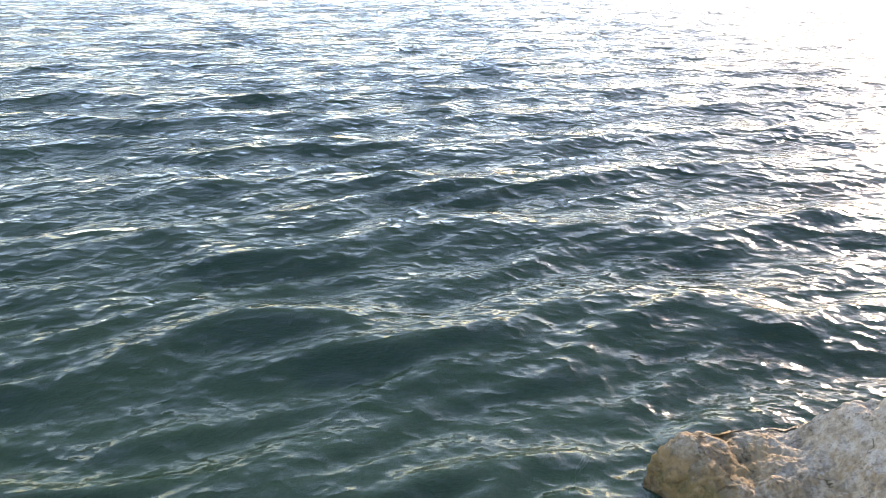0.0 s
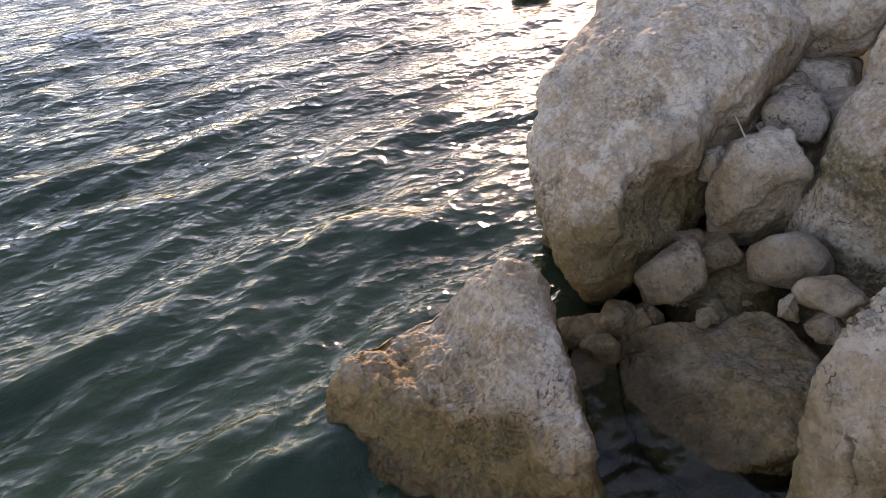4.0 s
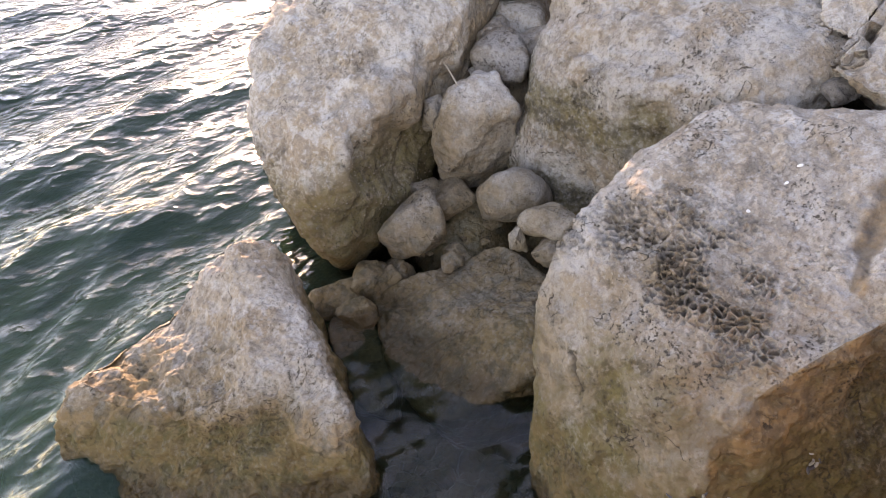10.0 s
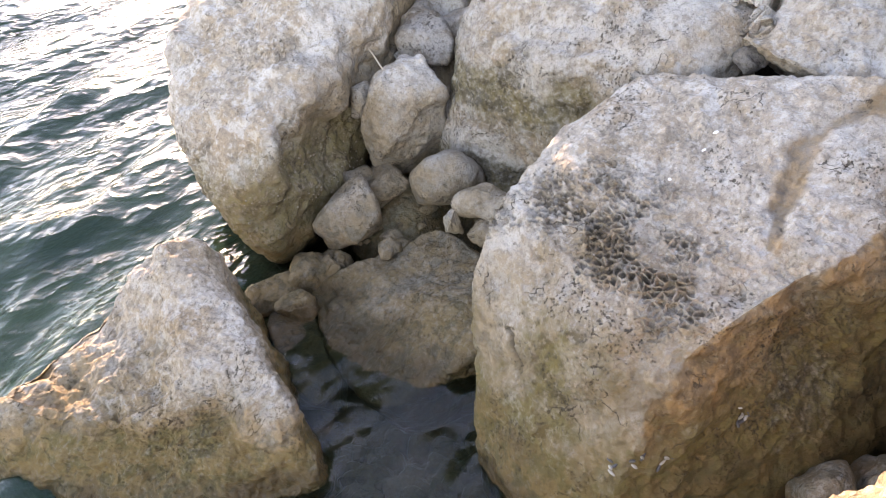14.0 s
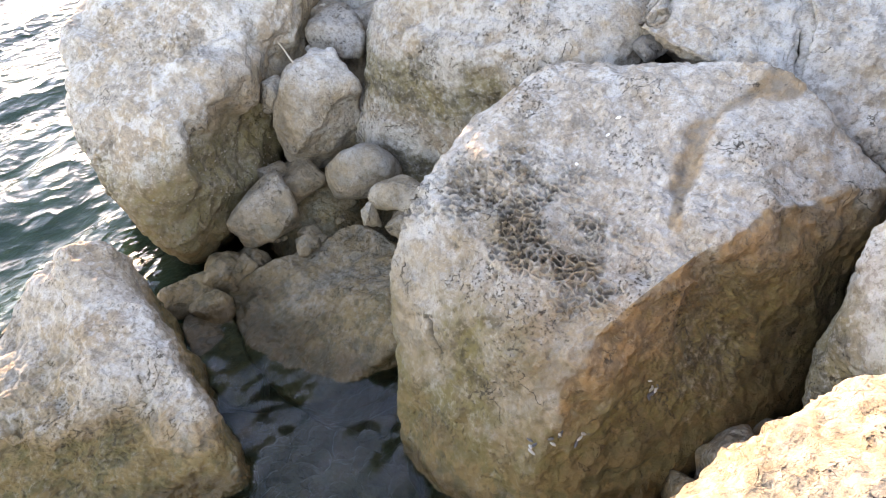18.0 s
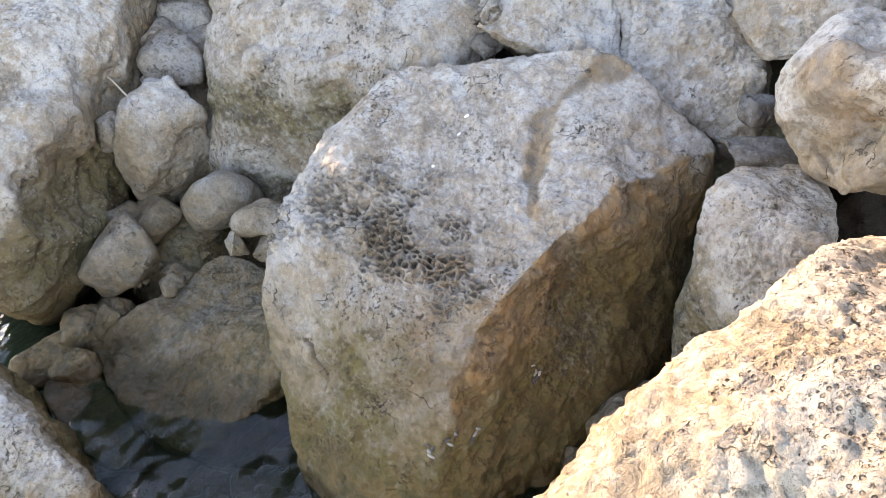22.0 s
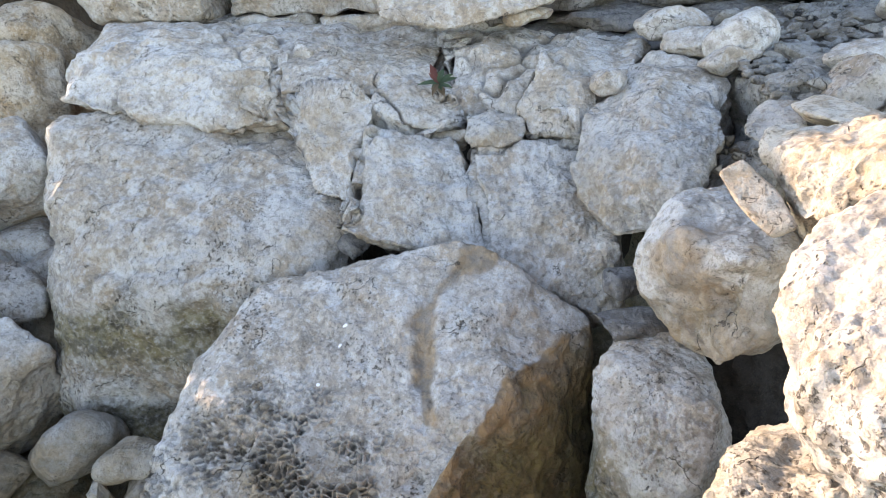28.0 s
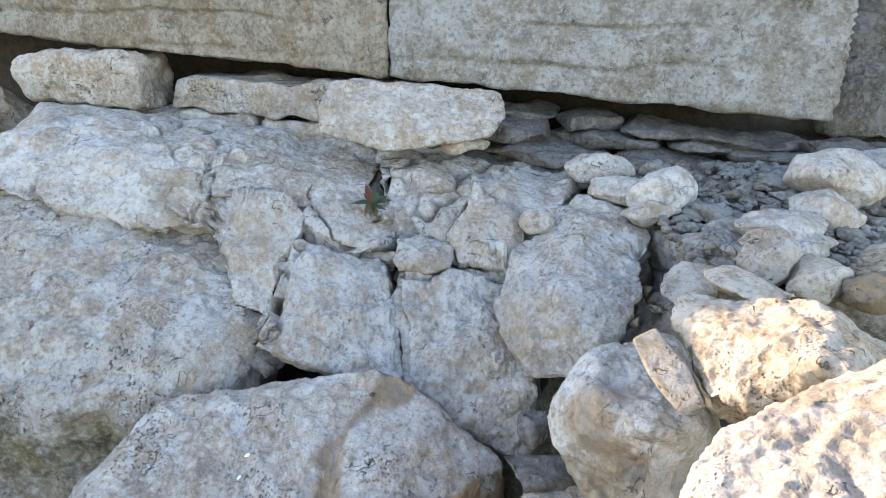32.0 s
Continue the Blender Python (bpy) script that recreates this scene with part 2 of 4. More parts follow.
# ---- materials ----
def nodes_of(name):
    m = bpy.data.materials.new(name)
    m.use_nodes = True
    return m, m.node_tree.nodes, m.node_tree.links


def limestone(name, light, warm, tide=1.0, gloss=0.88, relief=1.0, pitting=1.0):
    """Pale weathered limestone with stains, tide growth near the water and a wet foot."""
    m, n, l = nodes_of(name)
    bsdf = n["Principled BSDF"]
    geo = n.new("ShaderNodeNewGeometry")
    att = n.new("ShaderNodeVertexColor")
    att.layer_name = "zones"
    sep = n.new("ShaderNodeSeparateColor")
    l.new(att.outputs["Color"], sep.inputs[0])
    pos = n.new("ShaderNodeSeparateXYZ")
    l.new(geo.outputs["Position"], pos.inputs[0])

    def noise_at(scale, detail=4, rough=0.6, kind="ShaderNodeTexNoise"):
        t = n.new(kind)
        t.inputs["Scale"].default_value = scale
        if kind == "ShaderNodeTexNoise":
            t.inputs["Detail"].default_value, t.inputs["Roughness"].default_value = detail, rough
        l.new(geo.outputs["Position"], t.inputs["Vector"])
        return t.outputs["Fac" if kind == "ShaderNodeTexNoise" else "Distance"]

    def step(v, a, b, lo=0.0, hi=1.0):
        t = n.new("ShaderNodeMapRange")
        t.interpolation_type = "SMOOTHSTEP"
        for key, val in (("From Min", a), ("From Max", b), ("To Min", lo), ("To Max", hi)):
            t.inputs[key].default_value = val
        l.new(v, t.inputs["Value"])
        return t.outputs[0]

    def calc(op, a, b):
        t = n.new("ShaderNodeMath")
        t.operation = op
        for k, w in enumerate((a, b)):
            if isinstance(w, (int, float)):
                t.inputs[k].default_value = w
            else:
                l.new(w, t.inputs[k])
        return t.outputs[0]

    def mix(fac, a, b, blend="MIX"):
        t = n.new("ShaderNodeMix")
        t.data_type, t.blend_type = "RGBA", blend
        for key, w in ((0, fac), (6, a), (7, b)):
            if isinstance(w, (int, float)):
                t.inputs[key].default_value = w
            elif isinstance(w, tuple):
                t.inputs[key].default_value = (*w, 1)
            else:
                l.new(w, t.inputs[key])
        return t.outputs[2]

    broad, blot, mid = noise_at(1.9, 5, 0.6), noise_at(4.6, 7, 0.66), noise_at(8, 6, 0.62)
    crag, fine, grain = noise_at(15, 8, 0.62), noise_at(52, 6, 0.66), noise_at(190, 3, 0.6)
    # pits in clusters, pores and hairline cracks
    crowd = step(noise_at(3.6, 7, 0.75), 0.51, 0.61)
    pitted = calc("MULTIPLY", step(noise_at(82, 4, 0.62), 0.565, 0.615), calc("ADD", 0.04, calc("MULTIPLY", crowd, 0.90)))
    pore = n.new("ShaderNodeTexVoronoi")
    pore.inputs["Scale"].default_value = 105
    l.new(geo.outputs["Position"], pore.inputs["Vector"])
    hole = calc("MULTIPLY", step(pore.outputs["Distance"], 0.34, 0.16), step(noise_at(6, 6, 0.7), 0.54, 0.62))
    wander = n.new("ShaderNodeTexNoise")
    wander.inputs["Scale"].default_value, wander.inputs["Detail"].default_value = 9, 5
    l.new(geo.outputs["Position"], wander.inputs["Vector"])

    def scallops(scale, bend):
        shift = n.new("ShaderNodeVectorMath")
        shift.operation = "MULTIPLY_ADD"
        shift.inputs[1].default_value = (bend, bend, bend)
        l.new(wander.outputs["Color"], shift.inputs[0])
        l.new(geo.outputs["Position"], shift.inputs[2])
        t = n.new("ShaderNodeTexVoronoi")
        t.inputs["Scale"].default_value = scale
        l.new(shift.outputs[0], t.inputs["Vector"])
        return calc("POWER", t.outputs["Distance"], 2.0)

    def veins(scale, bend, wide):
        shift = n.new("ShaderNodeVectorMath")
        shift.operation = "MULTIPLY_ADD"
        shift.inputs[1].default_value = (bend, bend, bend)
        l.new(wander.outputs["Color"], shift.inputs[0])
        l.new(geo.outputs["Position"], shift.inputs[2])
        t = n.new("ShaderNodeTexVoronoi")
        t.feature = "DISTANCE_TO_EDGE"
        t.inputs["Scale"].default_value = scale
        l.new(shift.outputs[0], t.inputs["Vector"])
        return step(t.outputs["Distance"], wide, wide * 0.3)

    hair = calc("MULTIPLY", veins(4.0, 0.34, 0.013), step(noise_at(6.5, 5, 0.65), 0.535, 0.60))
    comb = n.new("ShaderNodeAttribute")
    comb.attribute_name = "comb"
    pit = calc("MULTIPLY", step(noise_at(60, 4, 0.55), 0.47, 0.55), calc("MULTIPLY", comb.outputs["Fac"], step(mid, 0.38, 0.55)))
    pale = tuple(min(0.8, c * 1.16) for c in light)
    col = mix(step(broad, 0.36, 0.64), light, warm)
    col = mix(step(blot, 0.47, 0.60, 0.0, 0.85), col, (warm[0] * 0.92, warm[1] * 0.84, warm[2] * 0.74))
    col = mix(step(mid, 0.47, 0.36, 0.0, 0.70), col, pale)
    col = mix(step(crag, 0.53, 0.62, 0.0, 0.62), col, tuple(c * 0.66 for c in warm))
    col = mix(step(crag, 0.47, 0.38, 0.0, 0.62), col, pale)
    col = mix(step(fine, 0.53, 0.62, 0.0, 0.60), col, tuple(c * 0.55 for c in warm))
    col = mix(step(fine, 0.46, 0.39, 0.0, 0.55), col, pale)
    col = mix(step(grain, 0.53, 0.64, 0.0, 0.30), col, tuple(c * 0.45 for c in warm))
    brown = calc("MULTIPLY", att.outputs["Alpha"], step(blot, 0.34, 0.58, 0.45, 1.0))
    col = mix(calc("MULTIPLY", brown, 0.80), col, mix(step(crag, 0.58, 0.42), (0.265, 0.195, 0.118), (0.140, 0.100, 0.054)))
    ochre = calc("MULTIPLY", sep.outputs[0], step(mid, 0.25, 0.6, 0.80, 1.0))
    rust = mix(step(crag, 0.58, 0.42), (0.285, 0.168, 0.072), (0.120, 0.073, 0.034))
    rust = mix(step(blot, 0.46, 0.62, 0.0, 0.7), rust, (0.185, 0.122, 0.066))
    col = mix(calc("MULTIPLY", ochre, 0.90), col, mix(step(fine, 0.55, 0.66, 0.0, 0.6), rust, (0.34, 0.26, 0.17)))
    green = calc("MULTIPLY", sep.outputs[1], step(fine, 0.32, 0.55, 0.50, 1.0))
    col = mix(calc("MULTIPLY", green, 0.88), col, mix(step(crag, 0.42, 0.6), (0.150, 0.114, 0.036), (0.056, 0.044, 0.013)))
    col = mix(calc("MULTIPLY", pitted, 0.82 * pitting), col, (0.068, 0.052, 0.038))
    col = mix(calc("MULTIPLY", hole, 0.55 * pitting), col, (0.085, 0.068, 0.052))
    col = mix(calc("MULTIPLY", pit, 0.30), col, (0.130, 0.096, 0.064))
    col = mix(calc("MULTIPLY", hair, 0.75), col, (0.050, 0.040, 0.030))
    # Channel 2: dark cracks and pit floors, plus crevice shade painted in.
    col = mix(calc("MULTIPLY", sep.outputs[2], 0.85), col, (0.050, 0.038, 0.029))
    # growth and damp above the water
    z = calc("ADD", pos.outputs[2], calc("MULTIPLY", calc("SUBTRACT", mid, 0.5), 0.30))
    growth = step(z, 0.42, 0.08, 0.0, 0.68 * tide)
    col = mix(calc("MULTIPLY", growth, step(fine, 0.25, 0.6, 0.55, 1.0)), col, mix(step(crag, 0.55, 0.42), (0.190, 0.118, 0.042), (0.085, 0.060, 0.018)))
    wet = step(calc("ADD", pos.outputs[2], calc("MULTIPLY", calc("SUBTRACT", mid, 0.5), 0.10)), 0.10, 0.03)
    col = mix(wet, col, mix(1.0, col, (0.45, 0.42, 0.38), "MULTIPLY"))
    rnd = n.new("ShaderNodeObjectInfo")
    tone = step(rnd.outputs["Random"], 0, 1, 0.86, 1.08)
    hsv = n.new("ShaderNodeHueSaturation")
    l.new(col, hsv.inputs["Color"])
    l.new(tone, hsv.inputs["Value"])
    l.new(hsv.outputs[0], bsdf.inputs["Base Color"])
    l.new(calc("SUBTRACT", gloss, calc("MULTIPLY", wet, 0.5)), bsdf.inputs["Roughness"])
    bsdf.inputs["Specular IOR Level"].default_value = 0.3
    last = None
    chipped = calc("MULTIPLY", scallops(24, 0.10), calc("SUBTRACT", mid, 0.42))
    deep = calc("MULTIPLY", calc("ADD", calc("ADD", pitted, calc("MULTIPLY", hole, 0.7)), calc("ADD", pit, hair)), -1.0)
    for height, dist in ((crag, 0.015), (chipped, 0.06), (fine, 0.0045), (deep, 0.0080 * pitting)):
        bump = n.new("ShaderNodeBump")
        bump.inputs["Strength"].default_value, bump.inputs["Distance"].default_value = 1.0, dist * relief
        l.new(height, bump.inputs["Height"])
        if last:
            l.new(last, bump.inputs["Normal"])
        last = bump.outputs[0]
    l.new(last, bsdf.inputs["Normal"])
    return m


# Near-black colour that stands in for the shade of deep gaps.
GAP_SHADE = limestone("gap_shade", (0.042, 0.033, 0.025), (0.028, 0.022, 0.016))
# For dark strata, and for stones with the shade of a gap painted in.
DARK = limestone("dark_and_shaded_limestone", (0.17, 0.155, 0.14), (0.12, 0.105, 0.09))
RUSTY = limestone("rusty_limestone", (0.315, 0.275, 0.215), (0.235, 0.180, 0.120), pitting=0.5)
WALL = limestone("wall_limestone", (0.33, 0.315, 0.285), (0.25, 0.22, 0.18), pitting=0.4)
# Grey limestone with the shade over the shelf put into its colour.
SHADY = limestone("shaded_grey_limestone", (0.25, 0.235, 0.21), (0.185, 0.16, 0.13))
PALE = limestone("pale_limestone", (0.425, 0.390, 0.345), (0.365, 0.300, 0.232))
SEAWORN = limestone("seaworn_limestone", (0.415, 0.380, 0.335), (0.345, 0.282, 0.216), pitting=0.6)
CLEAN = limestone("clean_limestone", (0.430, 0.398, 0.355), (0.375, 0.312, 0.246), pitting=0.38)
WARM = limestone("warm_limestone", (0.405, 0.345, 0.270), (0.345, 0.258, 0.168))
SANDY = limestone("sandy_limestone", (0.385, 0.325, 0.250), (0.330, 0.258, 0.172), relief=1.7)
GREY = limestone("grey_limestone", (0.365, 0.325, 0.280), (0.315, 0.250, 0.185))
BROWN = limestone("brown_limestone", (0.400, 0.350, 0.295), (0.330, 0.255, 0.180))


def plain(name, color, rough=0.7, scale=60, vary=0.35):
    m, n, l = nodes_of(name)
    t = n.new("ShaderNodeTexNoise")
    t.inputs["Scale"].default_value, t.inputs["Detail"].default_value = scale, 5
    c = n.new("ShaderNodeMix")
    c.data_type = "RGBA"
    c.inputs[6].default_value = (*[v * (1 - vary) for v in color], 1)
    c.inputs[7].default_value = (*[min(1, v * (1 + vary)) for v in color], 1)
    l.new(t.outputs["Fac"], c.inputs[0])
    l.new(c.outputs[2], n["Principled BSDF"].inputs["Base Color"])
    n["Principled BSDF"].inputs["Roughness"].default_value = rough
    return m


def water_material():
    m, n, l = nodes_of("sea_water")
    n.remove(n["Principled BSDF"])
    geo = n.new("ShaderNodeNewGeometry")
    still = n.new("ShaderNodeAttribute")
    still.attribute_name = "still"
    rest, thin = n.new("ShaderNodeMapRange"), n.new("ShaderNodeMapRange")
    rest.inputs["To Min"].default_value, rest.inputs["To Max"].default_value = 1.0, 0.62
    thin.inputs["To Min"].default_value, thin.inputs["To Max"].default_value = 0.42, 0.93
    calm = n.new("ShaderNodeAttribute")
    calm.attribute_name = "calm"
    l.new(calm.outputs["Fac"], rest.inputs["Value"])
    l.new(still.outputs["Fac"], thin.inputs["Value"])
    bumps = None
    for scale, dist, stretch in ((2.4, 0.12, 1.6), (5.5, 0.062, 1.35), (14.0, 0.007, 1.2)):
        mp = n.new("ShaderNodeMapping")
        mp.inputs["Rotation"].default_value = (0, 0, radians(-28))
        mp.inputs["Scale"].default_value = (scale / stretch, scale, scale)
        t = n.new("ShaderNodeTexNoise")
        t.inputs["Scale"].default_value, t.inputs["Detail"].default_value = 1.0, 2
        b = n.new("ShaderNodeBump")
        b.inputs["Distance"].default_value = dist
        l.new(rest.outputs["Result"], b.inputs["Strength"])
        fold, sharp = n.new("ShaderNodeMath"), n.new("ShaderNodeMath")
        fold.operation, sharp.operation = "SUBTRACT", "ABSOLUTE"
        fold.inputs[1].default_value = 0.5
        low = n.new("ShaderNodeMath")
        low.operation = "MULTIPLY"
        low.inputs[1].default_value = -1.0
        l.new(geo.outputs["Position"], mp.inputs["Vector"])
        l.new(mp.outputs[0], t.inputs["Vector"])
        l.new(t.outputs["Fac"], fold.inputs[0])
        l.new(fold.outputs[0], sharp.inputs[0])
        l.new(sharp.outputs[0], low.inputs[0])
        l.new(low.outputs[0], b.inputs["Height"])
        if bumps:
            l.new(bumps, b.inputs["Normal"])
        bumps = b.outputs[0]
    murk, clear, gloss = n.new("ShaderNodeBsdfDiffuse"), n.new("ShaderNodeBsdfTransparent"), n.new("ShaderNodeBsdfGlossy")
    murk.inputs["Color"].default_value = (0.022, 0.053, 0.033, 1)
    clear.inputs["Color"].default_value = (0.68, 0.74, 0.62, 1)
    gloss.inputs["Color"].default_value, gloss.inputs["Roughness"].default_value = (0.75, 0.75, 0.77, 1), 0.08
    l.new(bumps, gloss.inputs["Normal"])
    body, skin, fres = n.new("ShaderNodeMixShader"), n.new("ShaderNodeMixShader"), n.new("ShaderNodeFresnel")
    l.new(thin.outputs["Result"], body.inputs[0])
    fres.inputs["IOR"].default_value = 1.33
    l.new(bumps, fres.inputs["Normal"])
    l.new(murk.outputs[0], body.inputs[1])
    l.new(clear.outputs[0], body.inputs[2])
    l.new(fres.outputs[0], skin.inputs[0])
    l.new(body.outputs[0], skin.inputs[1])
    l.new(gloss.outputs[0], skin.inputs[2])
    l.new(skin.outputs[0], n["Material Output"].inputs["Surface"])
    return m


WATER = water_material()
SEABED = limestone("silty_ground", (0.30, 0.26, 0.19), (0.22, 0.18, 0.11))


# ---- sea and ground ----
def polar_sheet(cx, cy, radii, count):
    a = np.linspace(0, 2 * np.pi, count, endpoint=False)
    x = cx + np.outer(radii, np.cos(a))
    y = cy + np.outer(radii, np.sin(a))
    v = np.stack([x.ravel(), y.ravel(), np.zeros(x.size)], 1)
    k = np.arange(len(radii) - 1)[:, None] * count
    j = np.arange(count)[None, :]
    j2 = (j + 1) % count
    f = np.stack([(k + j).ravel(), (k + count + j).ravel(), (k + count + j2).ravel(), (k + j2).ravel()], 1)
    return v, f


def stillness(v):
    """1 in the sheltered pool between the boulders, 0 on the open sea."""
    return 1 - ramp(v[:, 1] + (1.2 - v[:, 0]) * 0.9, 0.95, 1.75)


def wave_height(v):
    """Short wind chop that runs in to the shore, calm in the pool between the boulders."""
    rnd = random.Random(5)
    x = v[:, 0] + 0.16 * vnoise(v * 0.9, 3) + 0.05 * vnoise(v * 2.6, 5)
    y = v[:, 1] + 0.16 * vnoise(v * 0.9, 4) + 0.05 * vnoise(v * 2.6, 6)
    r = np.hypot(v[:, 0], v[:, 1])
    h = np.zeros(len(v))
    for wave in (1.2, 0.85, 0.62, 0.5, 0.41, 0.33, 0.27, 0.22):
        for _ in range(2):
            a = radians(-62 + rnd.gauss(0, 20))
            ph = (x * math.cos(a) + y * math.sin(a)) * 2 * math.pi / wave + rnd.uniform(0, 6.3)
            crest = ((np.sin(ph) + 1) / 2) ** 1.7 * 2 - 0.8
            gust = 0.55 + 0.45 * vnoise(v * (0.5 / wave) + wave * 9, 12)
            h += 0.0165 * wave ** 0.8 * crest * gust * (1 - ramp(r, 30 * wave, 60 * wave))
    return h * (1 - 0.72 * stillness(v)) - 0.005


radii = 0.35 * np.exp(np.linspace(0, math.log(60 / 0.35), 400))
radii = np.concatenate([radii, 60 * np.exp(np.linspace(0.08, math.log(2500 / 60), 40))])
v, f = polar_sheet(0.4, 0.0, radii, 600)
v[:, 2] = wave_height(v)
sea = new("water", mesh_from("water", v, f))
sea.data.materials.append(WATER)
pool = stillness(v)
lee = 0.48 * (1 - ramp(np.hypot(v[:, 0] - 0.6, v[:, 1] - 0.6) + 0.5 * vnoise(v * 0.8, 8), 1.2, 5.0))
sea.data.attributes.new("still", "FLOAT", "POINT").data.foreach_set("value", pool.astype(np.float32))
sea.data.attributes.new("calm", "FLOAT", "POINT").data.foreach_set("value", np.maximum(pool, lee).astype(np.float32))
tagged(sea, "rippled green sea water with a bright sky sheen", "water", kind="structure")


def ground_height(v):
    x, y = v[:, 0], v[:, 1]
    s = x - 0.75 * np.clip(y - 1.4, 0, None)
    land = -0.35 + 1.35 * ramp(s, 2.1, 3.6) * (1 - 0.75 * ramp(y, 0.9, 1.9)) + 1.2 * ramp(s, 4.6, 5.6)
    land = np.maximum(land, -0.4 + 0.55 * np.exp(-((x - 2.55) ** 2 + (y - 1.62) ** 2) / 0.14) + 0.8 * np.exp(-((x - 3.25) ** 2 + (y - 1.95) ** 2) / 0.2))
    land = np.maximum(land, -0.3 + 0.40 * np.exp(-((x - 2.0) ** 2 + (y + 0.42) ** 2) / 0.08))
    back = -0.35 + (0.75 * ramp(-y, 0.0, 0.9) + 0.9 * ramp(-y, 1.6, 4.0)) * (1 - ramp(x, 0.9, 1.6) * (1 - ramp(x, 2.6, 3.4)) * (1 - ramp(-y, 1.6, 2.6)))
    deep = -0.06 * np.clip(y - 1.5 - np.clip(x - 1.5, 0, None), 0, 60) - 0.05 * np.clip(-x - 1.0, 0, 60) * ramp(y, -1.5, 0.5)
    return np.maximum(land, back) + deep * (np.maximum(land, back) < 0.3) + 0.05 * fbm(v, 1.4, 4, 40) * ramp(np.hypot(x, y), 0.5, 2)


v, f = polar_sheet(0.4, 0.0, np.concatenate([[0.02], 0.25 * np.exp(np.linspace(0, math.log(2500 / 0.25), 150))]), 240)
v[:, 2] = ground_height(v)
ground = new("ground", mesh_from("ground", v, f))
ground.data.materials.append(SEABED)
tagged(ground, "silty brown seabed and shore ground under the boulders", "ground", kind="structure")

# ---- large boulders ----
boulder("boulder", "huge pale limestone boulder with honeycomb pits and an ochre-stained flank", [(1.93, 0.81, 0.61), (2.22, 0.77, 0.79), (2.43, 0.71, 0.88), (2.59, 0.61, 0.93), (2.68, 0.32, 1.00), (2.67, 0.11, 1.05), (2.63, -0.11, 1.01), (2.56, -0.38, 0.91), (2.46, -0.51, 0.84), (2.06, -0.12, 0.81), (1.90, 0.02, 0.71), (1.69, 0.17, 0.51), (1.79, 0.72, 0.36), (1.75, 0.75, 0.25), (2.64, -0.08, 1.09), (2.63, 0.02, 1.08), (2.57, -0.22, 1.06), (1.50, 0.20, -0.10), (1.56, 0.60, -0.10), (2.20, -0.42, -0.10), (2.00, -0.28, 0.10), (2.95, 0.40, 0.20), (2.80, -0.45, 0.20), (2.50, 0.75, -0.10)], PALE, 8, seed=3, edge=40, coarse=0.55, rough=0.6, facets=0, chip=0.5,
        zones=[(0, "facing", (-0.35, -0.88, -0.32), 0.46, 0.62), *[(c, "line", p, q, w) for c in ((0, 0.72), (3, 0.5)) for p, q, w in (((2.61, -0.17, 1.04), (2.56, -0.12, 1.02), 0.048), ((2.56, -0.12, 1.02), (2.47, -0.02, 0.975), 0.040), ((2.47, -0.02, 0.975), (2.37, 0.025, 0.916), 0.048), ((2.37, 0.025, 0.916), (2.22, 0.035, 0.83), 0.036), ((2.22, 0.035, 0.83), (2.10, 0.02, 0.787), 0.018))],
               # The channel 2 plane paints the crevice's shade onto the flank's foot.
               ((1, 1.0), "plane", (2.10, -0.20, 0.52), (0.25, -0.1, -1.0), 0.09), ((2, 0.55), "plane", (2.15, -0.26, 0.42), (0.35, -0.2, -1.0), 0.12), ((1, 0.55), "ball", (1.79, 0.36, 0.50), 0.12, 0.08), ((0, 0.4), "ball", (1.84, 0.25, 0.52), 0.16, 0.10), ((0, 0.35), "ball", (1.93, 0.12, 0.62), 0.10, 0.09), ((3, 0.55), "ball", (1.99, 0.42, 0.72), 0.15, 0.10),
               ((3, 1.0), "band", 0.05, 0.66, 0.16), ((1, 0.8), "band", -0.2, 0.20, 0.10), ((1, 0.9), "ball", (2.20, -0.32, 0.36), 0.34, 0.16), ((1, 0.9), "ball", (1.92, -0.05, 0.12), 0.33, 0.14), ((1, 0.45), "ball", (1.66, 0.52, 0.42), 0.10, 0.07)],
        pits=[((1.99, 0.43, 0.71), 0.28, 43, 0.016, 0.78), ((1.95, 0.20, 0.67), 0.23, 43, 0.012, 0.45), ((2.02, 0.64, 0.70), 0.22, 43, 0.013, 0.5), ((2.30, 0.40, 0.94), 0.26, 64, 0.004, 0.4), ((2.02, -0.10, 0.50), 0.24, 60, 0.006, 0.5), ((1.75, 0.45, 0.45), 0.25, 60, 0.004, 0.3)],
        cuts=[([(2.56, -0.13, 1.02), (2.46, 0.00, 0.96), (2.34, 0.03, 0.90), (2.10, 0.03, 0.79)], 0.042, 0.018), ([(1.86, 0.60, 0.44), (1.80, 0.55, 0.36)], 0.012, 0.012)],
        dents=[((1.98, 0.02, 0.72), 0.16, 0.03), ((2.30, -0.25, 0.82), 0.16, 0.035), ((1.82, 0.10, 0.50), 0.13, -0.03), ((2.12, -0.12, 0.55), 0.22, 0.04)])
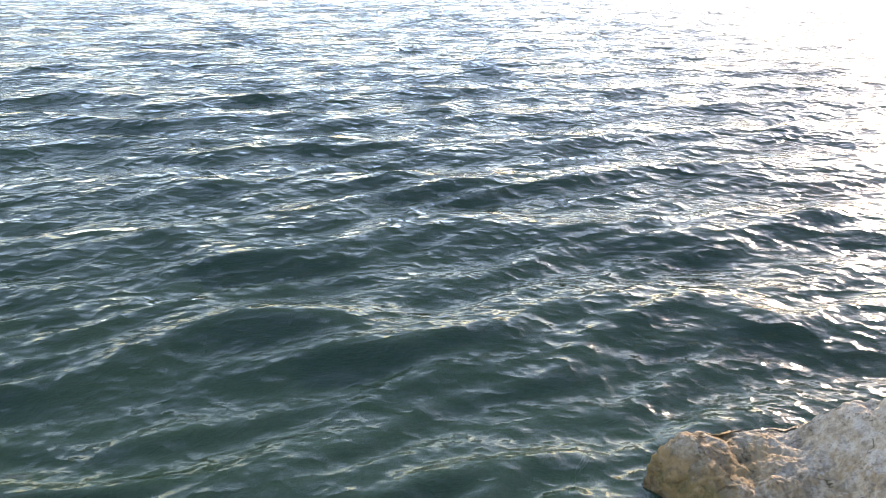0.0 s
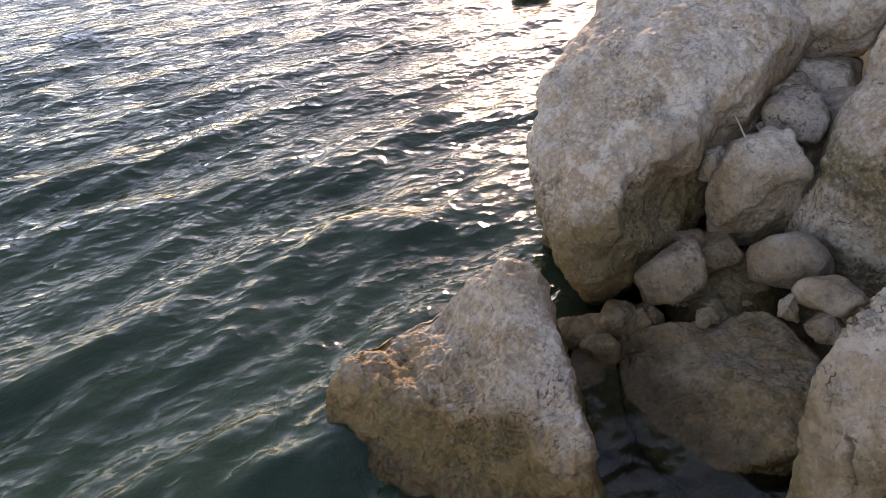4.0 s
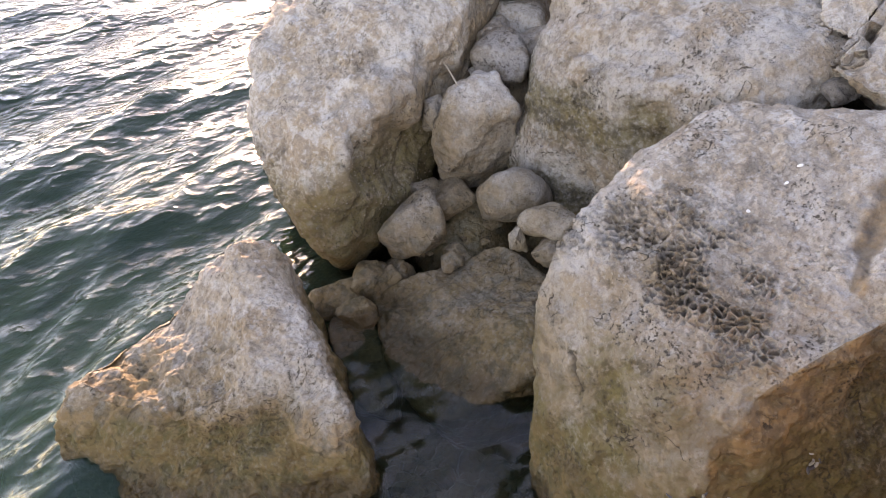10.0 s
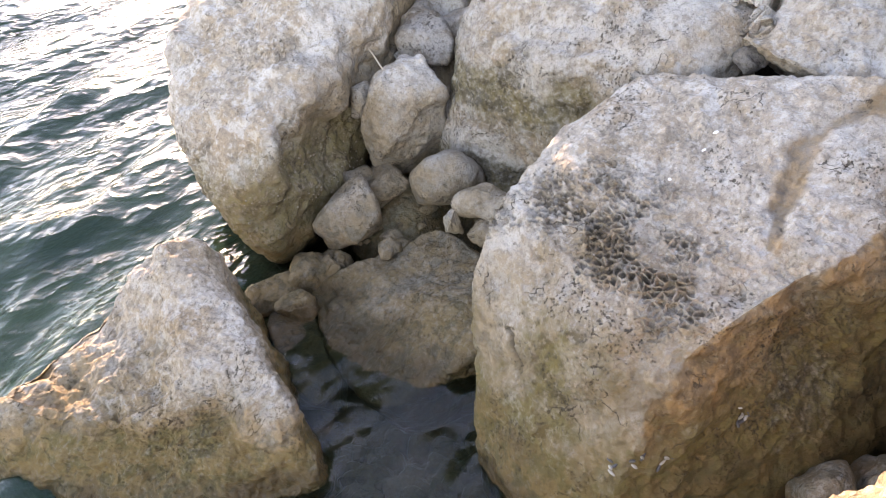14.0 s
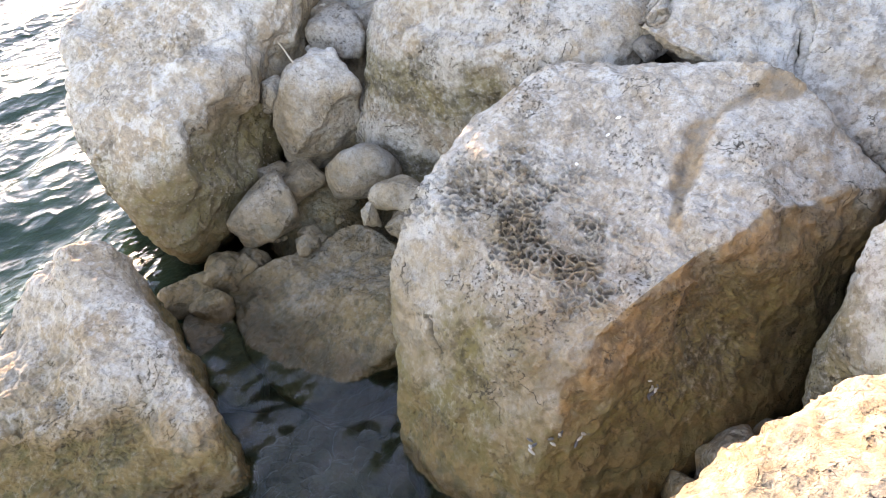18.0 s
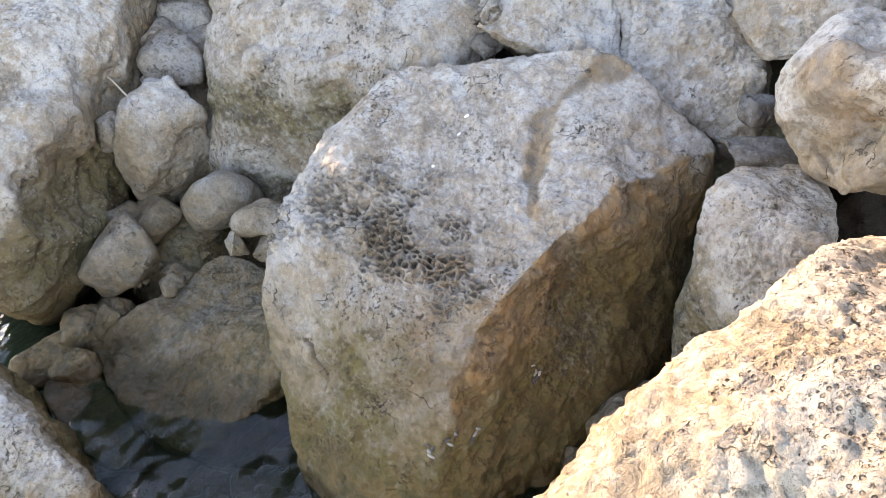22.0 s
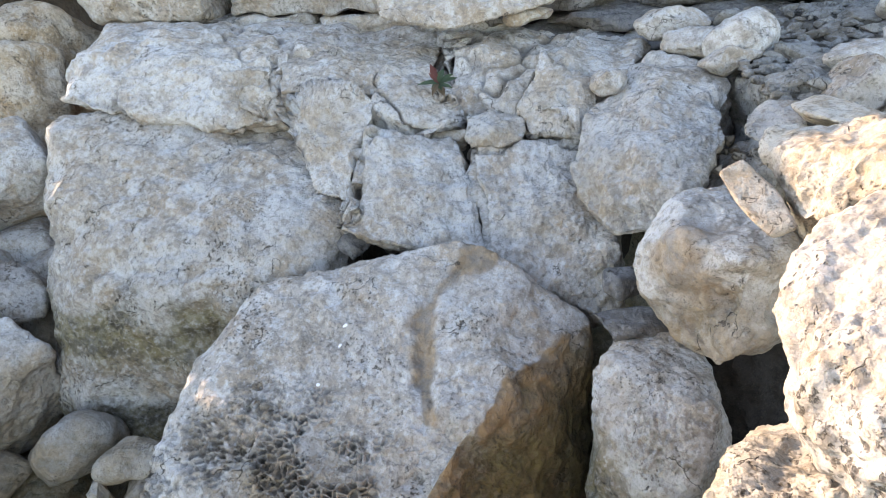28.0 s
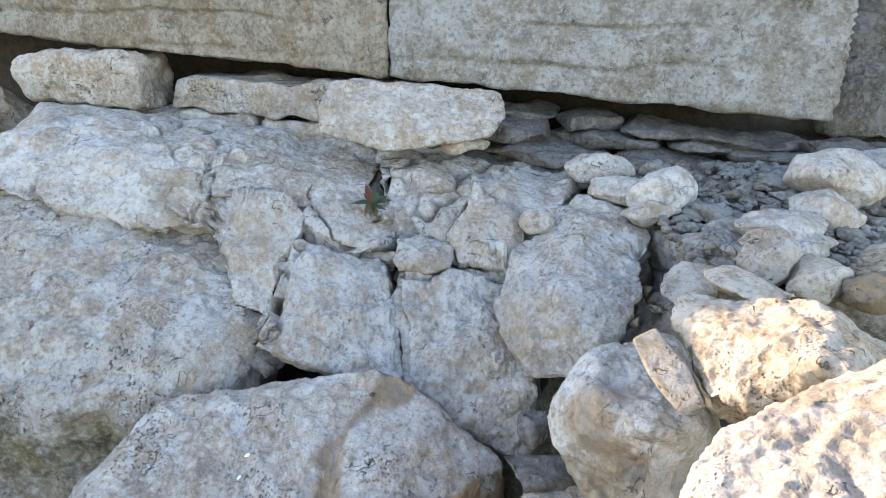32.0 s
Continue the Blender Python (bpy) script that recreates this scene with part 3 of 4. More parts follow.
boulder("boulder", "large pale limestone boulder with a green algae band", [(3.31, 1.55, 1.42), (3.02, 1.46, 1.05), (2.76, 1.36, 0.91), (2.61, 0.80, 0.97), (2.71, 1.48, 0.48), (2.71, 1.13, 0.37), (2.87, 0.26, 1.09), (2.71, 0.44, 0.95), (3.05, 0.40, 1.11), (3.30, 0.66, 1.31), (3.30, 1.01, 1.40), (3.33, 1.32, 1.43), (2.70, 0.45, 0.30), (3.40, 0.30, 0.30), (3.60, 1.60, 0.30), (3.10, 1.75, -0.10), (2.75, 1.20, -0.10), (3.70, 1.50, 1.30), (3.60, 0.50, 1.35)], PALE, 7, seed=8, edge=30, coarse=0.6, rough=0.8, facets=4,
        zones=[((1, 0.85), "band", 0.64, 0.82, 0.07), ((1, 0.85), "band", 0.1, 0.42, 0.05)], pits=[((2.72, 1.2, 0.62), 0.24, 48, 0.006, 0.5), ((2.66, 1.05, 0.92), 0.16, 50, 0.006, 0.6), ((2.95, 1.1, 1.2), 0.2, 50, 0.004, 0.45)])
boulder("boulder", "big rounded boulder standing in the sea, brown below", [(2.08, 2.42, 0.84), (1.93, 2.25, 0.63), (1.87, 2.08, 0.45), (2.24, 1.77, 0.67), (2.02, 1.82, 0.72), (2.42, 1.82, 0.81), (2.93, 1.83, 1.04), (3.37, 1.88, 1.21), (2.35, 1.96, 0.99), (2.39, 2.54, 1.07), (2.36, 1.91, 0.32), (2.00, 1.81, 0.15), (1.92, 1.88, 0.22), (3.30, 3.11, 1.22), (3.30, 2.90, 1.20), (3.38, 2.22, 1.36), (3.60, 3.20, 1.10), (2.35, 2.20, -0.30), (2.72, 1.98, 0.10), (2.60, 2.90, -0.30), (3.70, 2.90, -0.20), (3.60, 2.50, 0.90), (2.15, 2.25, 0.05), (2.40, 1.88, 0.02), (2.14, 2.06, 0.00)], SEAWORN, 7, seed=14, edge=30, coarse=0.8, rough=0.9, facets=4,
        zones=[((3, 0.95), "plane", (2.40, 1.85, 0.72), (0.35, -0.45, -0.82), 0.05), ((1, 0.8), "band", -0.4, 0.56, 0.12), ((0, 0.30), "plane", (2.40, 1.85, 0.80), (0.35, -0.45, -0.82), 0.06)], pits=[((2.0, 2.2, 0.5), 0.3, 40, 0.010, 0.7), ((2.35, 2.0, 1.0), 0.25, 40, 0.004, 0.45)],
        dents=[((2.36, 1.86, 0.52), 0.28, 0.08), ((2.6, 1.86, 0.75), 0.2, 0.05)])
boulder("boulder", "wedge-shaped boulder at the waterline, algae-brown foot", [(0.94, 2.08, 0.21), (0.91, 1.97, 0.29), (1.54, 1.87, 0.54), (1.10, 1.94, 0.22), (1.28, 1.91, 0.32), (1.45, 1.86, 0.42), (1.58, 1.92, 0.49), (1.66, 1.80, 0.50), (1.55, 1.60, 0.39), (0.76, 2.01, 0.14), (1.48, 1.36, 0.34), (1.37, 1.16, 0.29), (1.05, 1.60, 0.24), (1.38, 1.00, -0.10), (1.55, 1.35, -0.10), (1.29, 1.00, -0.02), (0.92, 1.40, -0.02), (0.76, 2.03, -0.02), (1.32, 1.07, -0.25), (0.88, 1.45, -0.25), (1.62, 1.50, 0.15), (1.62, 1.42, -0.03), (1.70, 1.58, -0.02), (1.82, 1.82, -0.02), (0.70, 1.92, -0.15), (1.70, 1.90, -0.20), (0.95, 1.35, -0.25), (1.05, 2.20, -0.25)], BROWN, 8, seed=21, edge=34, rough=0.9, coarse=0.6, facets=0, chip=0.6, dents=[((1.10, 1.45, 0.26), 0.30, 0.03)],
        shave=[((0.76, 2.0), (1.62, 1.86), ((0.0, 0.17), (0.17, 0.275), (0.3, 0.24), (0.4, 0.225), (0.54, 0.262), (0.64, 0.31), (0.73, 0.365), (0.83, 0.445), (0.91, 0.53), (1.13, 0.45)))],
        # The facing zone browns the right face, its shadow included in the colour.
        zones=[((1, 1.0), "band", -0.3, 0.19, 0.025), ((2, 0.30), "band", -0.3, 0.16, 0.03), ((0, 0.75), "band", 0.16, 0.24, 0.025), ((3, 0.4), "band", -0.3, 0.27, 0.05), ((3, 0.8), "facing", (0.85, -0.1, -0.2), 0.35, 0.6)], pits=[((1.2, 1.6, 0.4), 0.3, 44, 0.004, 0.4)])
boulder("rock", "brown stone standing low in the pool", [(1.78, 1.74, 0.02), (1.93, 1.76, 0.05), (1.96, 1.67, 0.02), (1.84, 1.46, -0.05), (1.70, 1.29, -0.08), (1.58, 1.32, -0.07), (1.62, 1.50, -0.02), (1.70, 1.28, -0.20), (1.60, 1.50, -0.20), (2.10, 1.60, -0.20), (1.95, 1.95, -0.20)], GREY, 6, "rock", "loose stones", seed=24, edge=44, rough=0.45, coarse=0.6, zones=[((3, 1.0), "band", -1, 1, 0.1)])
boulder("boulder", "flat olive-stained slab lying half in the pool", [(1.98, 1.71, 0.05), (2.14, 1.62, 0.10), (2.33, 1.46, 0.14), (2.49, 1.37, 0.19), (2.48, 1.09, 0.18), (2.23, 0.95, 0.13), (2.01, 0.86, 0.10), (1.81, 0.97, -0.02), (1.72, 1.01, -0.03), (1.68, 1.13, -0.05), (1.73, 1.39, -0.07), (1.75, 1.00, -0.30), (2.20, 1.70, -0.20), (2.60, 1.20, -0.20), (2.20, 0.70, -0.30)], GREY, 7, seed=27, edge=28, rough=0.55, chip=0.5, zones=[((3, 0.7), "band", -0.5, 0.16, 0.10), ((1, 0.7), "band", -0.5, 0.07, 0.06)])
boulder("boulder", "upright grey boulder with a mossy face beside the crevice", [(2.16, -0.43, 0.89), (2.22, -0.48, 0.89), (2.26, -0.64, 0.92), (2.07, -0.71, 0.91), (1.97, -0.67, 0.87), (1.86, -0.58, 0.72), (2.09, -0.41, 0.81), (2.03, -0.38, 0.54), (2.06, -0.54, 0.90), (1.92, -0.52, 0.66), (2.00, -0.50, 0.10), (1.95, -0.85, 0.10), (2.50, -0.50, 0.10), (2.50, -0.95, 0.10), (2.60, -0.75, 0.90)], PALE, 7, seed=34, edge=30, rough=0.55, coarse=0.5, zones=[((1, 0.85), "band", 0.0, 0.68, 0.12)], pits=[((2.05, -0.62, 0.75), 0.2, 50, 0.004, 0.5)])
boulder("boulder", "pale lumpy limestone boulder leaning on the ledge", [(3.18, -0.84, 1.49), (3.09, -0.96, 1.47), (2.92, -1.02, 1.43), (2.81, -1.01, 1.34), (2.66, -0.85, 1.32), (2.56, -0.84, 1.28), (2.49, -0.72, 1.20), (2.46, -0.67, 1.11), (2.52, -0.58, 1.06), (2.57, -0.52, 1.10), (2.70, -0.46, 1.15), (2.78, -0.46, 1.22), (2.99, -0.55, 1.34), (3.12, -0.74, 1.45), (2.62, -0.64, 1.31), (2.90, -0.55, 1.00), (3.10, -1.10, 1.10), (3.30, -0.80, 1.20)], CLEAN, 7, seed=39, edge=40, coarse=0.6, rough=0.7, facets=0, dents=[((2.80, -1.02, 1.27), 0.17, 0.09), ((2.60, -0.60, 1.10), 0.07, 0.03)], zones=[((3, 0.5), "ball", (2.75, -0.55, 1.15), 0.12, 0.08)])
boulder("boulder", "rounded boulder with an orange-stained brow", [(2.32, -0.67, 1.29), (2.27, -0.76, 1.30), (2.17, -0.85, 1.30), (2.04, -0.86, 1.26), (1.98, -0.82, 1.18), (1.96, -0.78, 1.07), (1.99, -0.68, 0.97), (2.08, -0.61, 1.00), (2.15, -0.57, 1.08), (2.24, -0.53, 1.11), (2.26, -0.54, 1.17), (2.31, -0.60, 1.24), (2.09, -0.63, 1.26), (1.98, -0.71, 1.25), (2.50, -0.70, 0.80), (2.50, -1.00, 0.90), (2.60, -1.00, 1.20), (2.30, -1.10, 0.90)], CLEAN, 7, seed=44, edge=50, rough=0.5, coarse=0.4, facets=4, chip=0.4, zones=[((0, 0.7), "ball", (2.10, -0.64, 1.19), 0.085, 0.06), ((3, 0.75), "plane", (2.06, -0.68, 1.13), (-0.3, -0.3, -1.0), 0.04)],
        dents=[((2.03, -0.60, 1.05), 0.15, 0.05), ((1.96, -0.74, 1.13), 0.15, 0.045), ((2.12, -0.62, 1.20), 0.10, -0.02), ((2.2, -0.8, 1.38), 0.2, 0.03)])
# Unseen lower corners are added to keep light out of the crevice.
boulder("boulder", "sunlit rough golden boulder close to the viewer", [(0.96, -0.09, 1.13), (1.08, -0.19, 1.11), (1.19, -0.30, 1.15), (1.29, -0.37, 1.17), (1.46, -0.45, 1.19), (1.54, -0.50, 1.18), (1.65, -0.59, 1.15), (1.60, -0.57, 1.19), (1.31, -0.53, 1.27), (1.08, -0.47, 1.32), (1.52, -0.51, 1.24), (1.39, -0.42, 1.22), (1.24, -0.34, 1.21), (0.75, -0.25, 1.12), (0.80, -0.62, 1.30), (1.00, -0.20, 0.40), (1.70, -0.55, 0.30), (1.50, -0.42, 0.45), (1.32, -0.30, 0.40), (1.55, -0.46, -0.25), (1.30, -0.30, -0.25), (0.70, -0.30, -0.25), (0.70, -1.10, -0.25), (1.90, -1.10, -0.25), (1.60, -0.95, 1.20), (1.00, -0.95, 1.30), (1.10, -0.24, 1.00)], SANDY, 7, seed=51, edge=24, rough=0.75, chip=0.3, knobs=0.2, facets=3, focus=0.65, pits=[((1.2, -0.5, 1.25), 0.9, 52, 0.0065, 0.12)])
boulder("boulder", "sunlit white boulder on top of the golden one", [(1.59, -0.72, 1.60), (1.58, -0.63, 1.55), (1.46, -0.55, 1.52), (1.42, -0.51, 1.48), (1.32, -0.46, 1.40), (1.26, -0.47, 1.40), (1.21, -0.50, 1.42), (1.15, -0.50, 1.45), (1.29, -0.53, 1.52), (1.36, -0.47, 1.39), (1.32, -0.48, 1.36), (1.25, -0.49, 1.33), (1.18, -0.52, 1.33), (1.30, -0.85, 1.70), (1.60, -0.95, 1.62), (1.00, -0.80, 1.60), (1.20, -0.95, 1.30), (1.70, -0.90, 1.30)], GREY, 7, seed=57, edge=24, rough=0.8)
boulder("boulder", "sunlit yellowish block with a broken front", [(2.21, -0.81, 1.43), (2.27, -0.87, 1.46), (2.19, -0.98, 1.49), (2.03, -1.09, 1.54), (1.88, -0.93, 1.52), (1.88, -0.82, 1.40), (1.94, -0.80, 1.36), (2.07, -0.80, 1.39), (1.77, -0.92, 1.54), (1.90, -1.50, 1.20), (2.20, -1.30, 1.20), (2.10, -0.95, 1.20), (1.70, -1.30, 1.30)], WARM, 7, seed=63, edge=60, facets=3, coarse=0.5, rough=0.8, chip=0.8)
boulder("rock", "long sunlit stone wedged between boulders", [(2.11, -0.68, 1.42), (2.12, -0.74, 1.44), (2.03, -0.78, 1.40), (1.93, -0.79, 1.35), (1.93, -0.74, 1.33), (2.01, -0.70, 1.37), (2.18, -0.79, 1.38), (2.04, -0.83, 1.32), (2.11, -0.74, 1.33)], WARM, 5, "rock", "loose stones", seed=66, edge=30, rough=0.12, coarse=0.15, chip=0, knobs=0)
boulder("rock", "flat pale stone lying on a sunlit block", [(2.42, -0.97, 1.47), (2.41, -1.05, 1.49), (2.20, -1.10, 1.49), (2.18, -1.02, 1.47), (2.28, -0.95, 1.48), (2.50, -1.10, 1.43), (2.27, -1.16, 1.45), (2.35, -1.01, 1.43)], WARM, 5, "rock", "loose stones", seed=68, edge=36, rough=0.3, coarse=0.5)
boulder("rock", "grey stone behind a sunlit block", [(2.56, -0.92, 1.41), (2.57, -0.98, 1.45), (2.51, -1.05, 1.45), (2.40, -1.02, 1.42), (2.40, -0.92, 1.36), (2.47, -0.89, 1.38), (2.66, -1.04, 1.37), (2.52, -1.07, 1.34)], GREY, 5, "rock", "loose stones", seed=70, edge=36, rough=0.3, coarse=0.5)

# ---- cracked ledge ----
# Added core whose near-black colour paints the shade between the lobes.
boulder("bedrock", "near-black fill painting shade into the ledge cracks", [(2.98, -0.75, 1.0), (2.98, 0.35, 1.0), (3.30, 1.35, 1.22), (4.3, 1.6, 1.45), (4.2, -1.1, 1.42), (3.15, -0.75, 1.16), (3.12, 0.25, 1.16), (3.6, 0.2, 1.40), (3.6, -0.8, 1.38), (4.3, 1.6, 0.5), (4.2, -1.1, 0.5), (3.1, 0.3, 0.5), (3.1, -0.7, 0.5)],
        GAP_SHADE, 5, "bedrock", "rock layers", seed=79, edge=30, coarse=0.2, rough=0.5)
CRACK_MAIN = [(3.73, -0.10, 1.51), (3.36, -0.08, 1.47), (3.26, -0.04, 1.40), (3.19, -0.10, 1.34), (3.13, -0.147, 1.29), (3.02, -0.145, 1.22), (2.91, -0.141, 1.17), (2.82, -0.173, 1.09), (2.72, -0.163, 1.02)]
CRACK_LEFT = [(2.81, 0.30, 1.08), (2.87, 0.268, 1.126), (2.93, 0.263, 1.183), (3.03, 0.252, 1.25), (3.07, 0.216, 1.31), (3.11, 0.13, 1.31), (3.12, 0.03, 1.27), (3.13, -0.05, 1.26), (3.13, -0.147, 1.29)]
CRACK_RIGHT = [(3.02, -0.16, 1.22), (2.99, -0.26, 1.235), (3.06, -0.348, 1.23), (3.00, -0.44, 1.246), (2.98, -0.52, 1.23)]
CRACK_KNOB = [(3.15, -0.147, 1.31), (3.15, -0.24, 1.315), (3.14, -0.315, 1.30), (3.06, -0.345, 1.24)]
CRACK_LIP = [(3.50, 0.62, 1.53), (3.42, 0.60, 1.51), (3.29, 0.604, 1.44), (3.24, 0.62, 1.35)]
CRACK_TOP = [(3.40, 0.20, 1.45), (3.34, 0.208, 1.432), (3.25, 0.165, 1.40), (3.17, 0.114, 1.358), (3.13, 0.05, 1.29)]
CRACK_SIDE = [(3.14, -0.315, 1.30), (3.20, -0.36, 1.38), (3.30, -0.42, 1.43)]
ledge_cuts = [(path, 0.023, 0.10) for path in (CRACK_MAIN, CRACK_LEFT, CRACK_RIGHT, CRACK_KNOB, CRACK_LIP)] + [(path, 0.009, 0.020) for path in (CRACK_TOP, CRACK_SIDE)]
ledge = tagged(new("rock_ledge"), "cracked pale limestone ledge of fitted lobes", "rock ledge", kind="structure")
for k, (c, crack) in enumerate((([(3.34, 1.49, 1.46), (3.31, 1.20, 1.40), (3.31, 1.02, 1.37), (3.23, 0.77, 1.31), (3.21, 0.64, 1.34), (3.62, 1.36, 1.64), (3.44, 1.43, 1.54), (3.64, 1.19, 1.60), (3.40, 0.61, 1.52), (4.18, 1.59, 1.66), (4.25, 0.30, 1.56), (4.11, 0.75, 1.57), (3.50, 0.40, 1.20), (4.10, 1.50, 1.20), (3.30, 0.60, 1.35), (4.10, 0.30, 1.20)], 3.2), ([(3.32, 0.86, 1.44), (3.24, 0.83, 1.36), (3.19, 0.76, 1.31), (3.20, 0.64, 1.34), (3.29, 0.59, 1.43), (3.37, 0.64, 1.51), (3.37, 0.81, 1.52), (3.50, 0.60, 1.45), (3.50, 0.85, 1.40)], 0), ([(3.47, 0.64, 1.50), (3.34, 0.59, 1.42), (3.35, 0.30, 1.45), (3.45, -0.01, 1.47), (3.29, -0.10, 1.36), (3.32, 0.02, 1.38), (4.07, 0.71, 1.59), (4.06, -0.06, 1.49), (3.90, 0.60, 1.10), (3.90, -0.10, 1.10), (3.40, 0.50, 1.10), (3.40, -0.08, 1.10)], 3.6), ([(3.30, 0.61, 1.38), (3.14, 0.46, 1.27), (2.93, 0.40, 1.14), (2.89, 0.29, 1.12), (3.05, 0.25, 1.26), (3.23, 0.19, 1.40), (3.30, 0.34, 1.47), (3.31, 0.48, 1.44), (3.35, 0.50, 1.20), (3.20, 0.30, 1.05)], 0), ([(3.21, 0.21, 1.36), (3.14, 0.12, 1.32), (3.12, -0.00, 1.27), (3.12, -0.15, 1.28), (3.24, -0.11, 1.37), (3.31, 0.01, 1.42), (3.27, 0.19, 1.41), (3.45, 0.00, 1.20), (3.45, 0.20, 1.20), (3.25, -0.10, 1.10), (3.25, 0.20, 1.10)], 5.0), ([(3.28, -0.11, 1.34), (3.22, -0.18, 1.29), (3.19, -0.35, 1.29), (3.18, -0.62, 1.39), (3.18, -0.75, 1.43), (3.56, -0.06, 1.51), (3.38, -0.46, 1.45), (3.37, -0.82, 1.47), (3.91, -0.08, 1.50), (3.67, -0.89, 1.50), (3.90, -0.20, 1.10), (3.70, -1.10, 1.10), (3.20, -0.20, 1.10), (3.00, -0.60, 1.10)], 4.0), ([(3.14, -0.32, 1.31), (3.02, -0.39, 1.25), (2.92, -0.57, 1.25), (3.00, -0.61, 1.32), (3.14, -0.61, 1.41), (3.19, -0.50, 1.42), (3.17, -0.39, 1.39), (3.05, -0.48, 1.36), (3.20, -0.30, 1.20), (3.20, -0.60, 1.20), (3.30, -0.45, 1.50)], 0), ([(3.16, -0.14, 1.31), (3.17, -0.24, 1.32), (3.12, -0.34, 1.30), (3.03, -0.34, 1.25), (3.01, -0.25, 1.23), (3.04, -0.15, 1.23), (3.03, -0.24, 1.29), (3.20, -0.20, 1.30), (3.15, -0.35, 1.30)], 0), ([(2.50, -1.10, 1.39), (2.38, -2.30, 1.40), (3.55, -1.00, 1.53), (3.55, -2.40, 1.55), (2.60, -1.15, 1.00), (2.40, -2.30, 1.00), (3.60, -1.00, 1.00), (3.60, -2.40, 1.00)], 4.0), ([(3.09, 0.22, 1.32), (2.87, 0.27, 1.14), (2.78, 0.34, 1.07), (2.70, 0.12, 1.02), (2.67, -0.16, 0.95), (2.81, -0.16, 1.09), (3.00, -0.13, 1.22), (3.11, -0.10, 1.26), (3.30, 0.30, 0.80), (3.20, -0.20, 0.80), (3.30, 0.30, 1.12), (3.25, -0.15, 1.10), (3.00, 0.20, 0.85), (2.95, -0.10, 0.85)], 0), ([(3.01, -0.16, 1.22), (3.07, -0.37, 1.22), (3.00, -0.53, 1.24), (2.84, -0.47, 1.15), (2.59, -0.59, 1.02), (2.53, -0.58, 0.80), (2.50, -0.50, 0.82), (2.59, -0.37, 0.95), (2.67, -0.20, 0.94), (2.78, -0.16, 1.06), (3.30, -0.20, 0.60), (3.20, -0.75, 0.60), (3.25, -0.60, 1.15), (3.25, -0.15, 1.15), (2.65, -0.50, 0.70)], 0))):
    # Lobe 8, the shelf, takes the copy with shade in its colour.
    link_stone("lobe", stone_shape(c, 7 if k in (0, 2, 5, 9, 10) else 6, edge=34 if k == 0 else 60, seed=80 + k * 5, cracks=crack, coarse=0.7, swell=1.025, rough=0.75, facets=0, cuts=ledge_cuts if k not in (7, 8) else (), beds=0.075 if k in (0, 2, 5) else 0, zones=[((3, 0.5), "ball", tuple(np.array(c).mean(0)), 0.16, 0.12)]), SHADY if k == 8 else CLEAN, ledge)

# ---- wall of squared blocks on the ledge ----
def wall_point(y, z, back=0.0):
    return (4.0 + 0.285 * (y + 0.04) + back, y, z)


def wall_block(y0, y1, z0, z1, z2, back=0.0, deep=0.7):
    """Corners of a squared block between y0 and y1; its foot rises from z0 to z1, its top is at z2."""
    out = []
    for y, zb in ((y0, z0), (y1, z1)):
        for b in (back, back + deep):
            out += [wall_point(y, zb, b), wall_point(y, z2, b)]
    return out


boulder("wall_block", "squared grey limestone block of the wall", wall_block(-1.92, -0.10, 1.74, 1.84, 2.50), WALL, 6, "wall block", "wall blocks", seed=101, edge=150, rough=0.45, coarse=0.12, facets=0, chip=0.5, beds=0.16)
boulder("wall_block", "squared warm limestone block of the wall", wall_block(-0.07, 1.95, 1.84, 1.97, 2.52), RUSTY, 6, "wall block", "wall blocks", seed=105, edge=150, rough=0.45, coarse=0.12, facets=0, chip=0.5, beds=0.16)
boulder("wall_block", "squared grey limestone block of the wall", wall_block(1.99, 3.4, 1.97, 2.0, 2.5), WALL, 6, "wall block", "wall blocks", seed=109, edge=150, rough=0.45, coarse=0.12, facets=0, chip=0.5, beds=0.16)
# This block's dark colour carries the shade of the gap.
boulder("wall_block", "block beyond a gap in the wall, painted dark for shade", wall_block(-3.4, -2.16, 1.60, 1.63, 2.50, 0.56, 0.09), DARK, 6, "wall block", "wall blocks", seed=113, edge=40, coarse=0.3)
# Added fill, coloured near-black for the shade under the wall.
boulder("bedrock", "near-black fill painting shade under the wall", wall_block(-3.6, 3.6, 1.1, 1.1, 2.40, 0.66, 1.4), GAP_SHADE, 5, "bedrock", "rock layers", seed=115, edge=40, coarse=0.2)
layers = tagged(new("bedrock"), "thin broken rock layers under the wall", "bedrock", "rock layers")
rnd = random.Random(9)
for row, (z0, thick) in enumerate(((1.63, 0.065), (1.56, 0.08), (1.48, 0.10), (1.40, 0.10))):
    y = -2.35
    while y < -0.45:
        w = rnd.uniform(0.22, 0.62)
        back = 0.05 - 0.085 * row + rnd.uniform(-0.05, 0.05)
        z = z0 + 0.055 * (y + 1.2) + rnd.uniform(-0.01, 0.01)
        c = block_corners(wall_point(y + w / 2, z + thick / 2, back + 0.22), (0.5, w * 1.25, thick * rnd.uniform(1.0, 1.5)), -16 + rnd.uniform(-9, 9), rnd.uniform(-2, 6), rnd.uniform(-4, 4), row * 31 + int(y * 17), 12)
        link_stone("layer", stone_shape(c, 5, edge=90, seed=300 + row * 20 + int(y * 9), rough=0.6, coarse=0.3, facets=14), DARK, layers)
        y += w + rnd.uniform(0.0, 0.02)
low = tagged(new("bedrock"), "low layered block under the wall", "bedrock", "rock layers")
